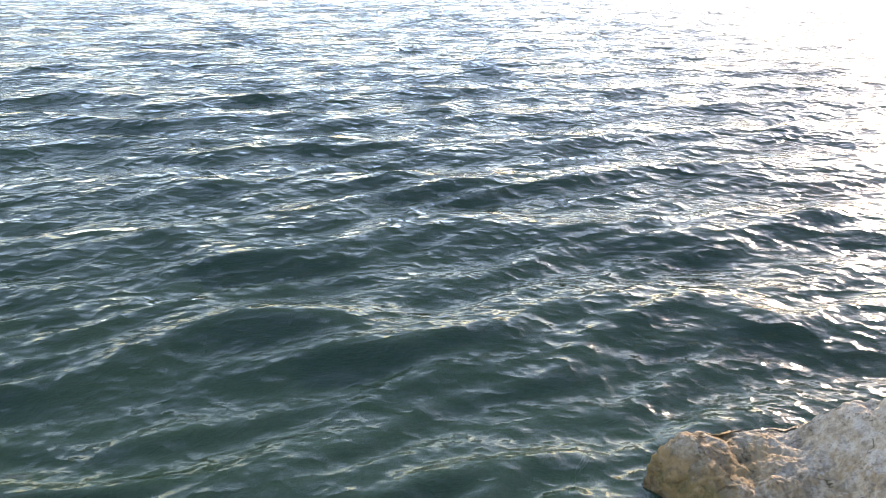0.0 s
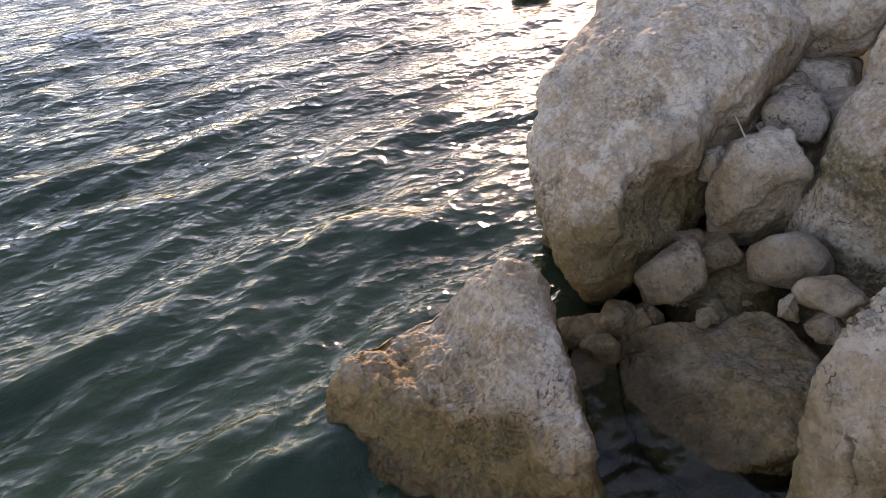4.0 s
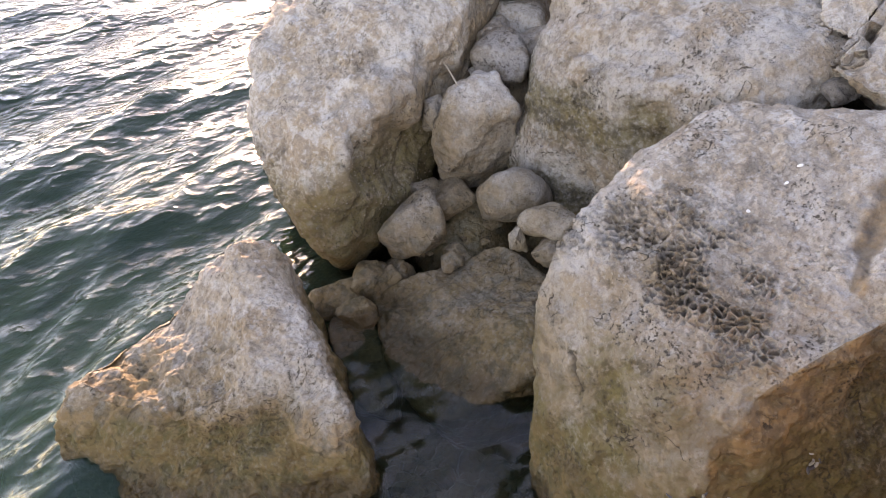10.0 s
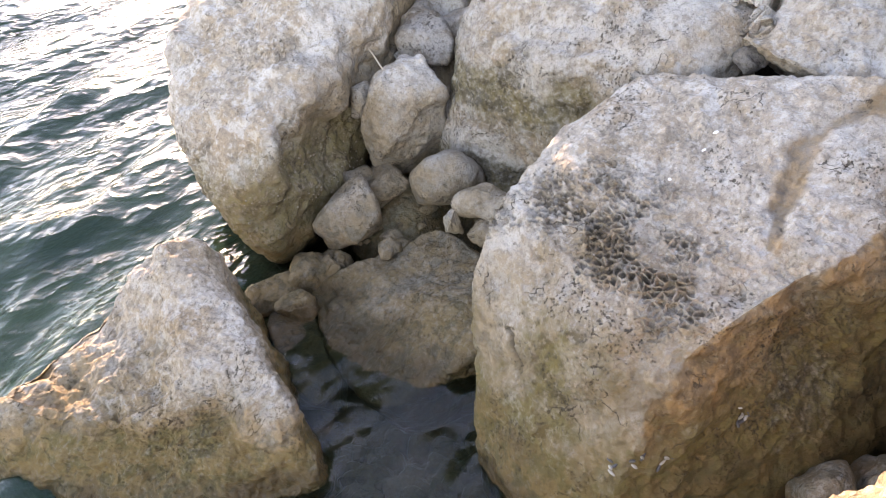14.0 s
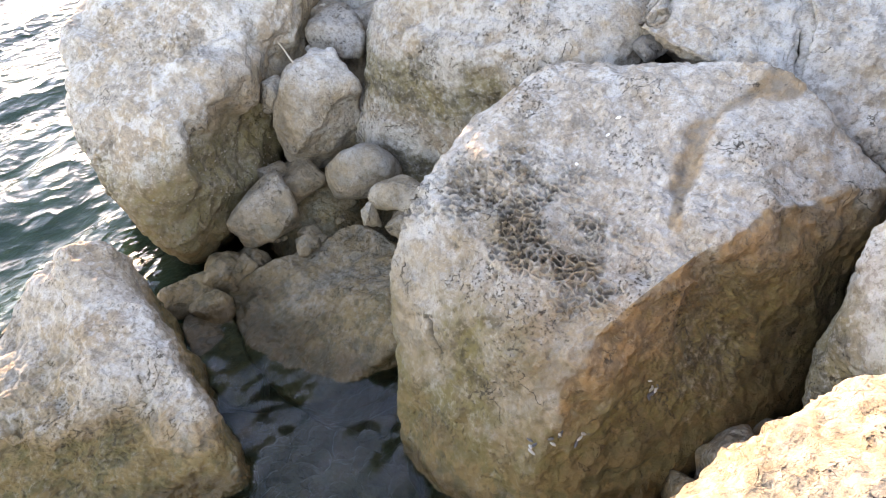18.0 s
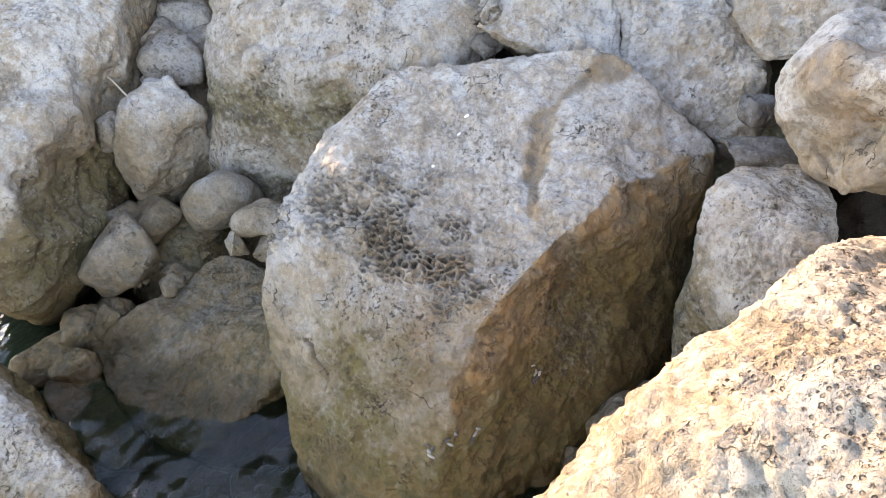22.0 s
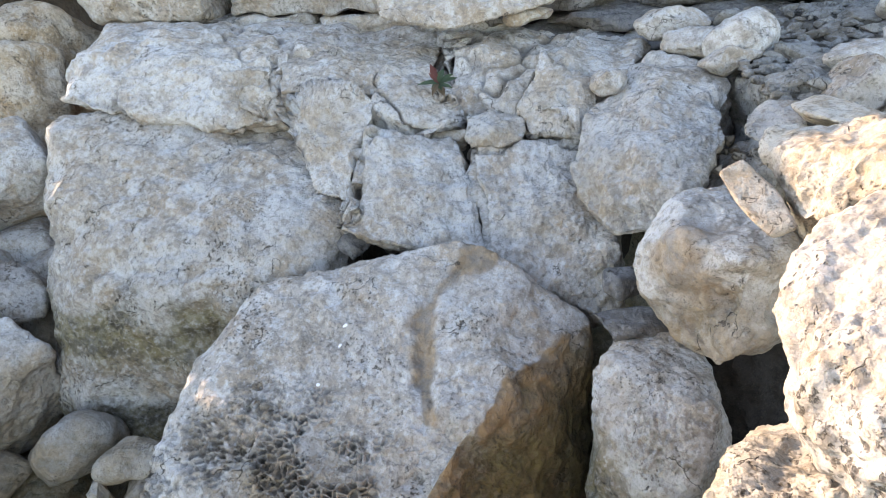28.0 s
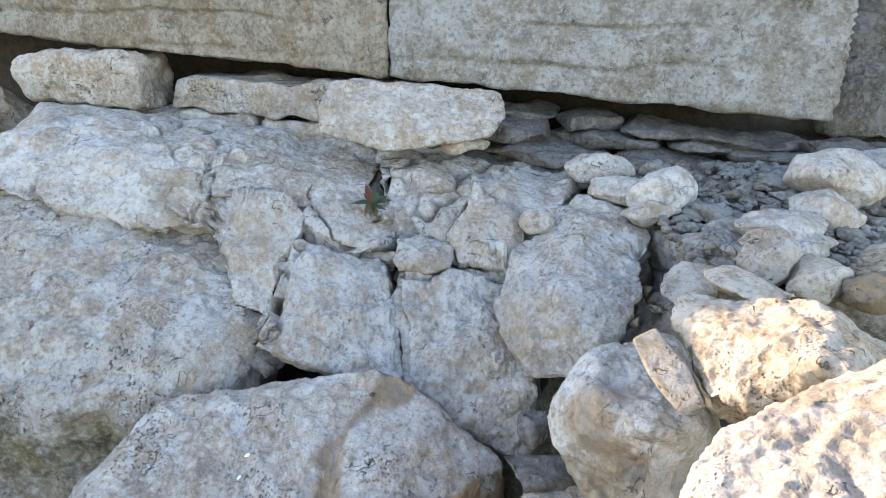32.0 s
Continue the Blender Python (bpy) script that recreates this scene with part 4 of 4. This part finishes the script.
for y0, y1, z0, z1, back in ((-0.38, 1.03, 1.61, 1.785, -0.03), (-0.42, 0.55, 1.45, 1.605, -0.03), (0.56, 1.30, 1.47, 1.625, -0.04)):
    link_stone("layer", stone_shape(wall_block(y0, y1, z0, z0 + 0.03, z1, back, 0.5), 5, edge=30, seed=int(y0 * 50) + 400, rough=0.8, coarse=0.35, cracks=0), PALE, low)
boulder("rock", "small squarish stone set under the wall", wall_block(1.12, 1.80, 1.62, 1.66, 1.88, -0.14, 0.45), PALE, 5, "rock", "rock layers", seed=123, edge=16)
boulder("rock", "pale oblong stone lying loose on the ledge", [(3.66, 0.13, 1.85), (3.57, 0.19, 1.72), (3.50, 0.17, 1.65), (3.43, -0.09, 1.59), (3.43, -0.49, 1.65), (3.52, -0.59, 1.73), (3.65, -0.55, 1.81), (3.42, -0.22, 1.66), (3.86, 0.13, 1.81), (3.82, -0.55, 1.78), (3.80, 0.08, 1.66), (3.73, -0.57, 1.68)], CLEAN, 6, "rock", "loose stones", seed=127, edge=70, facets=3, coarse=0.4, chip=0.5, rough=0.6)

# ---- rubble between the boulders ----
RUBBLE = [
    ("rounded pale cobble in the cleft", (2.58, 1.36, 0.36), (0.28, 0.28, 0.27), 0, CLEAN),
    ("angular chip leaning on a cobble", (2.46, 1.11, 0.40), (0.15, 0.27, 0.13), 12, CLEAN),
    ("small chip under a larger one", (2.37, 1.19, 0.33), (0.09, 0.09, 0.15), 0, CLEAN),
    ("small brown chip on the slab", (2.39, 1.06, 0.30), (0.12, 0.13, 0.10), 40, GREY),
    ("tall pale stone standing in the cleft", (2.68, 1.64, 0.56), (0.32, 0.36, 0.52), 20, CLEAN),
    ("small rounded stone by a tall one", (2.63, 1.82, 0.63), (0.14, 0.15, 0.15), 0, CLEAN),
    ("brownish angular stone near the pool", (2.30, 1.69, 0.24), (0.26, 0.28, 0.27), 30, GREY),
    ("small dark cobble on the slab", (2.36, 1.52, 0.14), (0.09, 0.10, 0.08), 0, GREY),
    ("flat brown stone in the cleft", (2.52, 1.68, 0.28), (0.22, 0.26, 0.14), 60, GREY),
    ("small brown stone in the cleft", (2.50, 1.80, 0.30), (0.14, 0.14, 0.10), 10, GREY),
    ("stone high in the cleft", (3.03, 1.72, 0.78), (0.34, 0.24, 0.20), 20, GREY),
    ("stone high in the cleft", (3.18, 1.88, 0.80), (0.22, 0.20, 0.18), 50, CLEAN),
    ("broad stone closing the cleft", (3.40, 1.84, 0.80), (0.36, 0.34, 0.24), 0, CLEAN),
    ("brown stone under water beside the wedge", (0.84, 2.36, -0.28), (0.50, 0.46, 0.32), 25, GREY),
    ("brown stone at the edge of the pool", (1.91, 1.81, 0.03), (0.24, 0.2, 0.16), 6, BROWN),
    ("brown stone at the edge of the pool", (2.06, 1.77, 0.03), (0.22, 0.2, 0.18), 51, BROWN),
    ("brown stone at the edge of the pool", (2.18, 1.72, 0.03), (0.16, 0.18, 0.14), 74, BROWN),
    ("brown stone at the edge of the pool", (1.90, 1.68, 0.03), (0.15, 0.14, 0.12), 89, BROWN),
    ("brown stone at the edge of the pool", (2.13, 1.74, 0.03), (0.18, 0.16, 0.16), 24, BROWN),
    ("stone in the shaded crevice", (1.93, -0.28, 0.12), (0.20, 0.18, 0.20), 0, GREY),
    ("stone in the shaded crevice", (2.03, -0.41, 0.15), (0.18, 0.16, 0.18), 25, GREY),
    ("stone in the shaded crevice", (1.80, -0.20, 0.05), (0.16, 0.14, 0.16), 25, GREY),
    # The dark tone of these three stones includes their gaps' shade.
    ("flat stone wedged in a gap, darkened for its shade", (2.33, -0.57, 0.89), (0.17, 0.20, 0.07), 20, DARK),
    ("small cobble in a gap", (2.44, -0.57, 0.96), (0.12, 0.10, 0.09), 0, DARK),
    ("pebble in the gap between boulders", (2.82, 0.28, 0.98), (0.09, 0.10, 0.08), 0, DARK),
    ("pale boulder behind the large one", (3.50, 1.90, 1.12), (0.40, 0.40, 0.50), 10, CLEAN),
    ("pale boulder up the shore", (4.15, 2.35, 1.30), (0.9, 0.7, 0.8), 30, WARM),
    ("weathered boulder at the end of the wall", (4.45, 2.15, 1.45), (0.6, 0.6, 0.6), 0, WARM),
    ("rounded pale slab on the shelf", (3.05, -1.1, 1.53), (0.25, 0.27, 0.16), 20, CLEAN),
    ("pale flat chip on the shelf", (3.36, -0.95, 1.55), (0.17, 0.25, 0.1), 5, CLEAN),
    ("pale flat chip on the shelf", (3.2, -0.97, 1.5), (0.19, 0.21, 0.1), 50, CLEAN),
    ("pale flat chip on the shelf", (2.98, -1.01, 1.48), (0.15, 0.18, 0.09), 10, CLEAN),
    ("angular pale block by the wall", (3.12, -1.76, 1.59), (0.28, 0.31, 0.21), 15, CLEAN),
    ("angular pale block by the wall", (3.22, -2.02, 1.58), (0.3, 0.26, 0.18), 40, CLEAN),
    ("pale flat slab on the gravel", (2.75, -1.38, 1.49), (0.21, 0.29, 0.1), 5, CLEAN),
    ("pale flat slab on the gravel", (2.92, -1.58, 1.51), (0.23, 0.24, 0.13), 35, CLEAN),
    ("upright grey stone on the gravel", (2.58, -1.22, 1.45), (0.17, 0.19, 0.18), 0, GREY),
    ("pale flat slab on the gravel", (2.67, -1.37, 1.46), (0.18, 0.21, 0.1), 25, CLEAN),
    ("pale flat slab on the gravel", (2.5, -1.34, 1.42), (0.17, 0.23, 0.1), 70, WARM),
    ("pale flat slab on the gravel", (2.54, -1.58, 1.44), (0.21, 0.21, 0.09), 15, WARM),
    ("orange stone among the gravel", (2.4, -1.46, 1.42), (0.13, 0.16, 0.11), 30, WARM),
    ("dark flat stone on the gravel", (2.72, -1.13, 1.44), (0.13, 0.21, 0.08), 10, SHADY),
    ("dark flat stone on the gravel", (2.86, -1.25, 1.46), (0.14, 0.2, 0.08), 60, SHADY),
    ("chip under the loose stone", (3.55, -0.42, 1.60), (0.10, 0.18, 0.05), 10, CLEAN),
    ("small stone at the edge of the ledge", (3.06, -0.65, 1.42), (0.10, 0.12, 0.09), 10, CLEAN),
    ("boulder filling the back of the cleft", (3.22, 1.66, 0.50), (0.50, 0.44, 0.60), 30, GREY),
    ("boulder filling the back of the cleft", (3.62, 2.25, 0.62), (0.95, 0.70, 0.95), 20, GREY),
    # The shade of this gap is painted into the boulder's colour.
    ("boulder behind the golden one, painted black for shade", (2.40, -1.02, 0.66), (0.52, 0.50, 0.74), 10, GAP_SHADE),
    ("low rock standing out of the sea", (6.55, 8.30, 0.0), (0.62, 0.5, 0.36), 0, WARM),
    ("low rock at the water's edge far off", (8.5, 8.2, 0.02), (0.8, 0.6, 0.3), 30, WARM),
    ("big boulder further along the shore", (10.6, 8.6, 0.45), (3.0, 2.4, 1.7), 35, WARM),
    ("boulder further along the shore", (8.6, 6.4, 0.7), (2.6, 2.4, 2.0), 10, CLEAN),
]
for k, (label, at, size, turn, mat) in enumerate(RUBBLE):
    big = max(size) > 0.38
    boulder("boulder" if big else "rock", label, block_corners(at, [s * 1.16 for s in size], turn, seed=k), mat, 5 if big else 4, "boulder" if big else "rock", "shore boulders" if big else "loose stones",
            seed=200 + 7 * k, edge=12 if "rounded" in label else 34, facets=16 if "angular" in label or "slab" in label or "chip" in label else 9, rough=0.55 if max(size) < 0.3 else 0.65 if max(size) < 0.6 else 0.9, coarse=0.7, zones=[((3, 0.9), "band", -1, 0.72, 0.10)] if at[1] > 0.9 and at[2] < 0.75 and at[0] < 4 else [((0, 0.8), "band", -1, 2, 0.1)] if "orange" in label else ())

# ---- small stones in the clefts, slabs and gravel on the shelf ----
def scatter(label, count, spot, low, high, flat, mat, seed):
    """Loose stones strewn about; spot(random) gives a place on the ground for each."""
    rnd = random.Random(seed)
    for k in range(count):
        s = low * (high / low) ** (rnd.random() ** 1.6)
        x, y, z = spot(rnd)
        size = (s * rnd.uniform(0.8, 1.2), s * rnd.uniform(0.8, 1.3), s * flat * rnd.uniform(0.7, 1.1))
        c = block_corners((x, y, z + 0.35 * size[2]), size, rnd.uniform(0, 180), rnd.uniform(-14, 14), rnd.uniform(-14, 14), seed * 97 + k, 8)
        boulder("rock", label, c, mat, 4 if s > 0.07 else 3, "rock", "loose stones", seed=seed * 31 + k, edge=60, rough=0.22, coarse=0.3, zones=[((3, 0.9), "band", -1, 2, 0.1)] if mat is GREY else ())


def shelf_z(x, y):
    return 1.42 + 0.13 * (x - 2.5) - 0.01 * (y + 1.6)


scatter("brown stone chip in the shaded cleft", 26, lambda r: (r.uniform(2.24, 2.66), r.uniform(1.44, 1.74), 0.13), 0.035, 0.12, 0.75, GREY, 3)
scatter("stone chip high in the cleft", 14, lambda r: (r.gauss(3.05, 0.14), r.gauss(1.82, 0.10), 0.68), 0.06, 0.16, 0.7, PALE, 4)
scatter("dark stone in the shaded crevice", 14, lambda r: (r.gauss(1.98, 0.10), r.gauss(-0.38, 0.07), 0.08), 0.05, 0.14, 0.8, GREY, 5)
# These slabs have the shelf's shade painted into their colour.
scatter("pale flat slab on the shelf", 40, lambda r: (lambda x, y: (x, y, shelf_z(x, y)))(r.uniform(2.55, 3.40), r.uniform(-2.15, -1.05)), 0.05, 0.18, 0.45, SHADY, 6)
scatter("grey chip in the pocket between boulders", 16, lambda r: (r.gauss(2.70, 0.06), r.gauss(-0.98, 0.07), 1.24), 0.03, 0.07, 0.8, GREY, 7)
boulder("rock", "grey stone filling a pocket between boulders", block_corners((2.72, -1.0, 1.10), (0.42, 0.36, 0.34), 20, seed=77), GREY, 5, "rock", "loose stones", seed=77, edge=20)


def gravel(name, label, count, spot, low, high, mat, seed):
    rnd = random.Random(seed)
    sv, sf = sphere(2)
    vs, fs = [], []
    for k in range(count):
        s = rnd.uniform(low, high)
        x, y, z = spot(rnd)
        w = sv * (1 + 0.35 * vnoise(sv * 1.3 + k * 7.7, seed)[:, None])
        w = w * (s * rnd.uniform(0.7, 1.2), s * rnd.uniform(0.7, 1.2), s * rnd.uniform(0.4, 0.8))
        fs.append(sf + len(sv) * k)
        vs.append(w @ np.array(pose(0, 0, 0, 0, 0, rnd.uniform(0, 360)).to_3x3()).T + (x, y, z))
    ob = new(name, mesh_from(name, np.concatenate(vs), np.concatenate(fs), False))
    ob.data.materials.append(mat)
    return tagged(ob, label, "gravel", kind="stuff")


gravel("gravel", "limestone gravel strewn over the shelf, shade painted grey", 1400, lambda r: (lambda x, y: (x, y, shelf_z(x, y) + 0.008))(r.uniform(2.50, 3.50), r.uniform(-2.2, -1.02)), 0.006, 0.026, SHADY, 11)
gravel("gravel", "pale crumbs caught in a joint of the ledge", 90, lambda r: (lambda u: (2.90 + 0.22 * u + r.gauss(0, 0.008), 0.40 + 0.09 * u + r.gauss(0, 0.018), 1.115 + 0.075 * u))(r.random()), 0.004, 0.013, CLEAN, 13)
gravel("gravel", "brown pebbles on the bed of the pool", 420, lambda r: (lambda x, y: (x, y, -0.27))(r.uniform(1.2, 1.9), r.uniform(0.3, 1.2)), 0.015, 0.06, GREY, 12)


# ---- shellfish, plant and twig ----
SHELL = plain("mussel_shell", (0.36, 0.33, 0.29), 0.4, 200, 0.5)
DARK_SHELL = plain("dark_shell", (0.06, 0.055, 0.06), 0.35, 200, 0.5)
WHITE_SHELL = plain("white_shell", (0.72, 0.69, 0.64), 0.5, 200, 0.15)
BARNACLE = plain("barnacle", (0.27, 0.215, 0.15), 0.8, 300, 0.5)
LEAF = plain("leaf", (0.055, 0.085, 0.035), 0.6, 120, 0.5)
RED_LEAF = plain("red_leaf", (0.17, 0.05, 0.03), 0.6, 120, 0.4)
BROWN_LEAF = plain("brown_leaf", (0.15, 0.095, 0.045), 0.7, 120, 0.4)
WOOD = plain("dry_twig", (0.42, 0.34, 0.24), 0.8, 90, 0.4)


def surface(shape, at):
    """Place and normal of the surface of a stone nearest to a point."""
    v, f, _ = shape
    k = int(((v - np.array(at)) ** 2).sum(1).argmin())
    return Vector(v[k]), Vector(normals(v, f)[k])


def shell_mesh(length, wide, high):
    bm = bmesh.new()
    bmesh.ops.create_uvsphere(bm, u_segments=10, v_segments=6, radius=0.5)
    for w in bm.verts:
        taper = 0.65 + 0.45 * (w.co.x + 0.5)
        w.co = Vector((w.co.x * length, w.co.y * wide * taper, w.co.z * high * taper))
    return bm


def mussels(at, count, seed):
    rnd = random.Random(seed)
    place, up = surface(SHAPES[0], at)
    thing = tagged(new("mussel_cluster"), "few small mussels stuck to the ochre rock face", "mussels", "mussels on the boulder")
    thing.matrix_world = Matrix.Translation(place) @ up.to_track_quat("Z", "Y").to_matrix().to_4x4()
    for k in range(count):
        pale = rnd.random() < 0.55
        ob = part("shell", shell_mesh(rnd.uniform(0.020, 0.030), 0.010, 0.010), SHELL if pale else DARK_SHELL, thing, "" if pale else "dark blue-black shell")
        ob.matrix_local = pose(rnd.uniform(-0.022, 0.022), rnd.uniform(-0.022, 0.022), 0.003, rnd.uniform(-30, 30), rnd.uniform(-40, 10), rnd.uniform(0, 360))


for k, spot in enumerate(((1.935, 0.03, 0.35), (1.955, 0.035, 0.37), (1.75, 0.16, 0.28), (1.68, 0.21, 0.26), (1.71, 0.19, 0.30))):
    mussels(spot, 4, k)


for k, spot in enumerate(((2.38, 0.266, 0.92), (2.33, 0.278, 0.885), (2.22, 0.33, 0.83))):
    place, up = surface(SHAPES[0], spot)
    shard = new("shell", bpy.data.meshes.new("shell"))
    bm = shell_mesh(0.020 - 0.004 * k, 0.011, 0.004)
    bm.to_mesh(shard.data)
    bm.free()
    shard.data.materials.append(WHITE_SHELL)
    shard.matrix_world = Matrix.Translation(place + 0.001 * up) @ up.to_track_quat("Z", "Y").to_matrix().to_4x4() @ pose(0, 0, 0, 0, 0, 40 + 65 * k)
    tagged(shard, "small white shell fragment lying on the pale boulder", "shell", "shell fragments")


def barnacles(shape, count, low, high, way, name_label, seed):
    """Small cones on one stone, in a belt above the water."""
    rnd = np.random.default_rng(seed)
    v, f, _ = shape
    nrm = normals(v, f)
    dense = fbm(v, 5, 2, seed)
    ok = np.nonzero((v[:, 2] > low) & (v[:, 2] < high) & (nrm @ np.array(way) > 0.2) & (dense > 0.0))[0]
    pick = rnd.choice(ok, min(count, len(ok)), replace=False)
    a = np.linspace(0, 2 * np.pi, 7)[:-1]
    cone = np.concatenate([np.stack([np.cos(a), np.sin(a), 0 * a], 1), np.stack([0.45 * np.cos(a), 0.45 * np.sin(a), 0 * a + 0.9], 1)])
    quad = np.array([[k, (k + 1) % 6, 6 + (k + 1) % 6, 6 + k] for k in range(6)])
    vs, fs = [], []
    for i, k in enumerate(pick):
        turn = np.array(Vector(nrm[k]).to_track_quat("Z", "Y").to_matrix())
        size = rnd.uniform(0.003, 0.0065)
        vs.append((cone * (size, size * rnd.uniform(0.5, 1), size)) @ turn.T + v[k])
        fs.append(quad + 12 * i)
    ob = new("barnacles", mesh_from("barnacles", np.concatenate(vs), np.concatenate(fs), False))
    ob.data.materials.append(BARNACLE)
    tagged(ob, name_label, "barnacles", kind="stuff")


barnacles(SHAPES[2], 220, 0.26, 0.66, (-0.4, -0.9, 0), "pale barnacles on the foot of the sea boulder", 1)


def leaf(thing, length, wide, turn, lift, mat, label):
    bm = bmesh.new()
    rows = []
    for i in range(6):
        u = i / 5
        half = wide * 0.5 * math.sin(math.pi * min(0.97, 0.08 + 0.9 * u)) * (1 + 0.25 * (i % 2))
        z = lift * length * (u - 0.6 * u * u)
        rows.append([bm.verts.new((u * length, s * half, z + abs(s) * 0.15 * wide)) for s in (-1, 0, 1)])
    for p, q in zip(rows, rows[1:]):
        for k in (0, 1):
            bm.faces.new((p[k], q[k], q[k + 1], p[k + 1]))
    bmesh.ops.solidify(bm, geom=bm.faces[:], thickness=0.0008)
    ob = part("leaf", bm, mat, thing, label)
    ob.matrix_local = pose(0, 0, 0.004, 0, 0, turn)


plant = tagged(new("plant"), "small weed with green, red and brown leaves in a crack", "plant")
plant.location = (3.225, -0.045, 1.425)
plant.rotation_euler = (0, radians(-40), 0)
rnd = random.Random(4)
for k in range(13):
    mat, label = ((LEAF, ""), (LEAF, ""), (LEAF, ""), (RED_LEAF, "red leaf"), (BROWN_LEAF, "dry brown leaf"))[k % 5]
    leaf(plant, rnd.uniform(0.04, 0.085), rnd.uniform(0.014, 0.024), k * 137 + rnd.uniform(-15, 15), rnd.uniform(0.3, 1.1), mat, label)

twig_a, twig_b = Vector((2.63, 1.74, 0.86)), Vector((2.61, 1.64, 0.775))
bm = bmesh.new()
rings = []
for i in range(7):
    u = i / 6
    c = twig_a.lerp(twig_b, u) + Vector((0.004 * math.sin(5 * u), 0, 0.004 * math.cos(7 * u)))
    r = 0.003 + 0.003 * u
    rings.append([bm.verts.new(c + Vector((r * math.cos(a), r * 0.7 * math.sin(a), r * 0.7 * math.sin(a)))) for a in (0, 1.05, 2.1, 3.14, 4.19, 5.24)])
for p, q in zip(rings, rings[1:]):
    for k in range(6):
        bm.faces.new((p[k], p[(k + 1) % 6], q[(k + 1) % 6], q[k]))
me = bpy.data.meshes.new("twig")
bm.to_mesh(me)
bm.free()
me.materials.append(WOOD)
tagged(new("twig", me), "thin dry twig standing in the cleft", "twig")
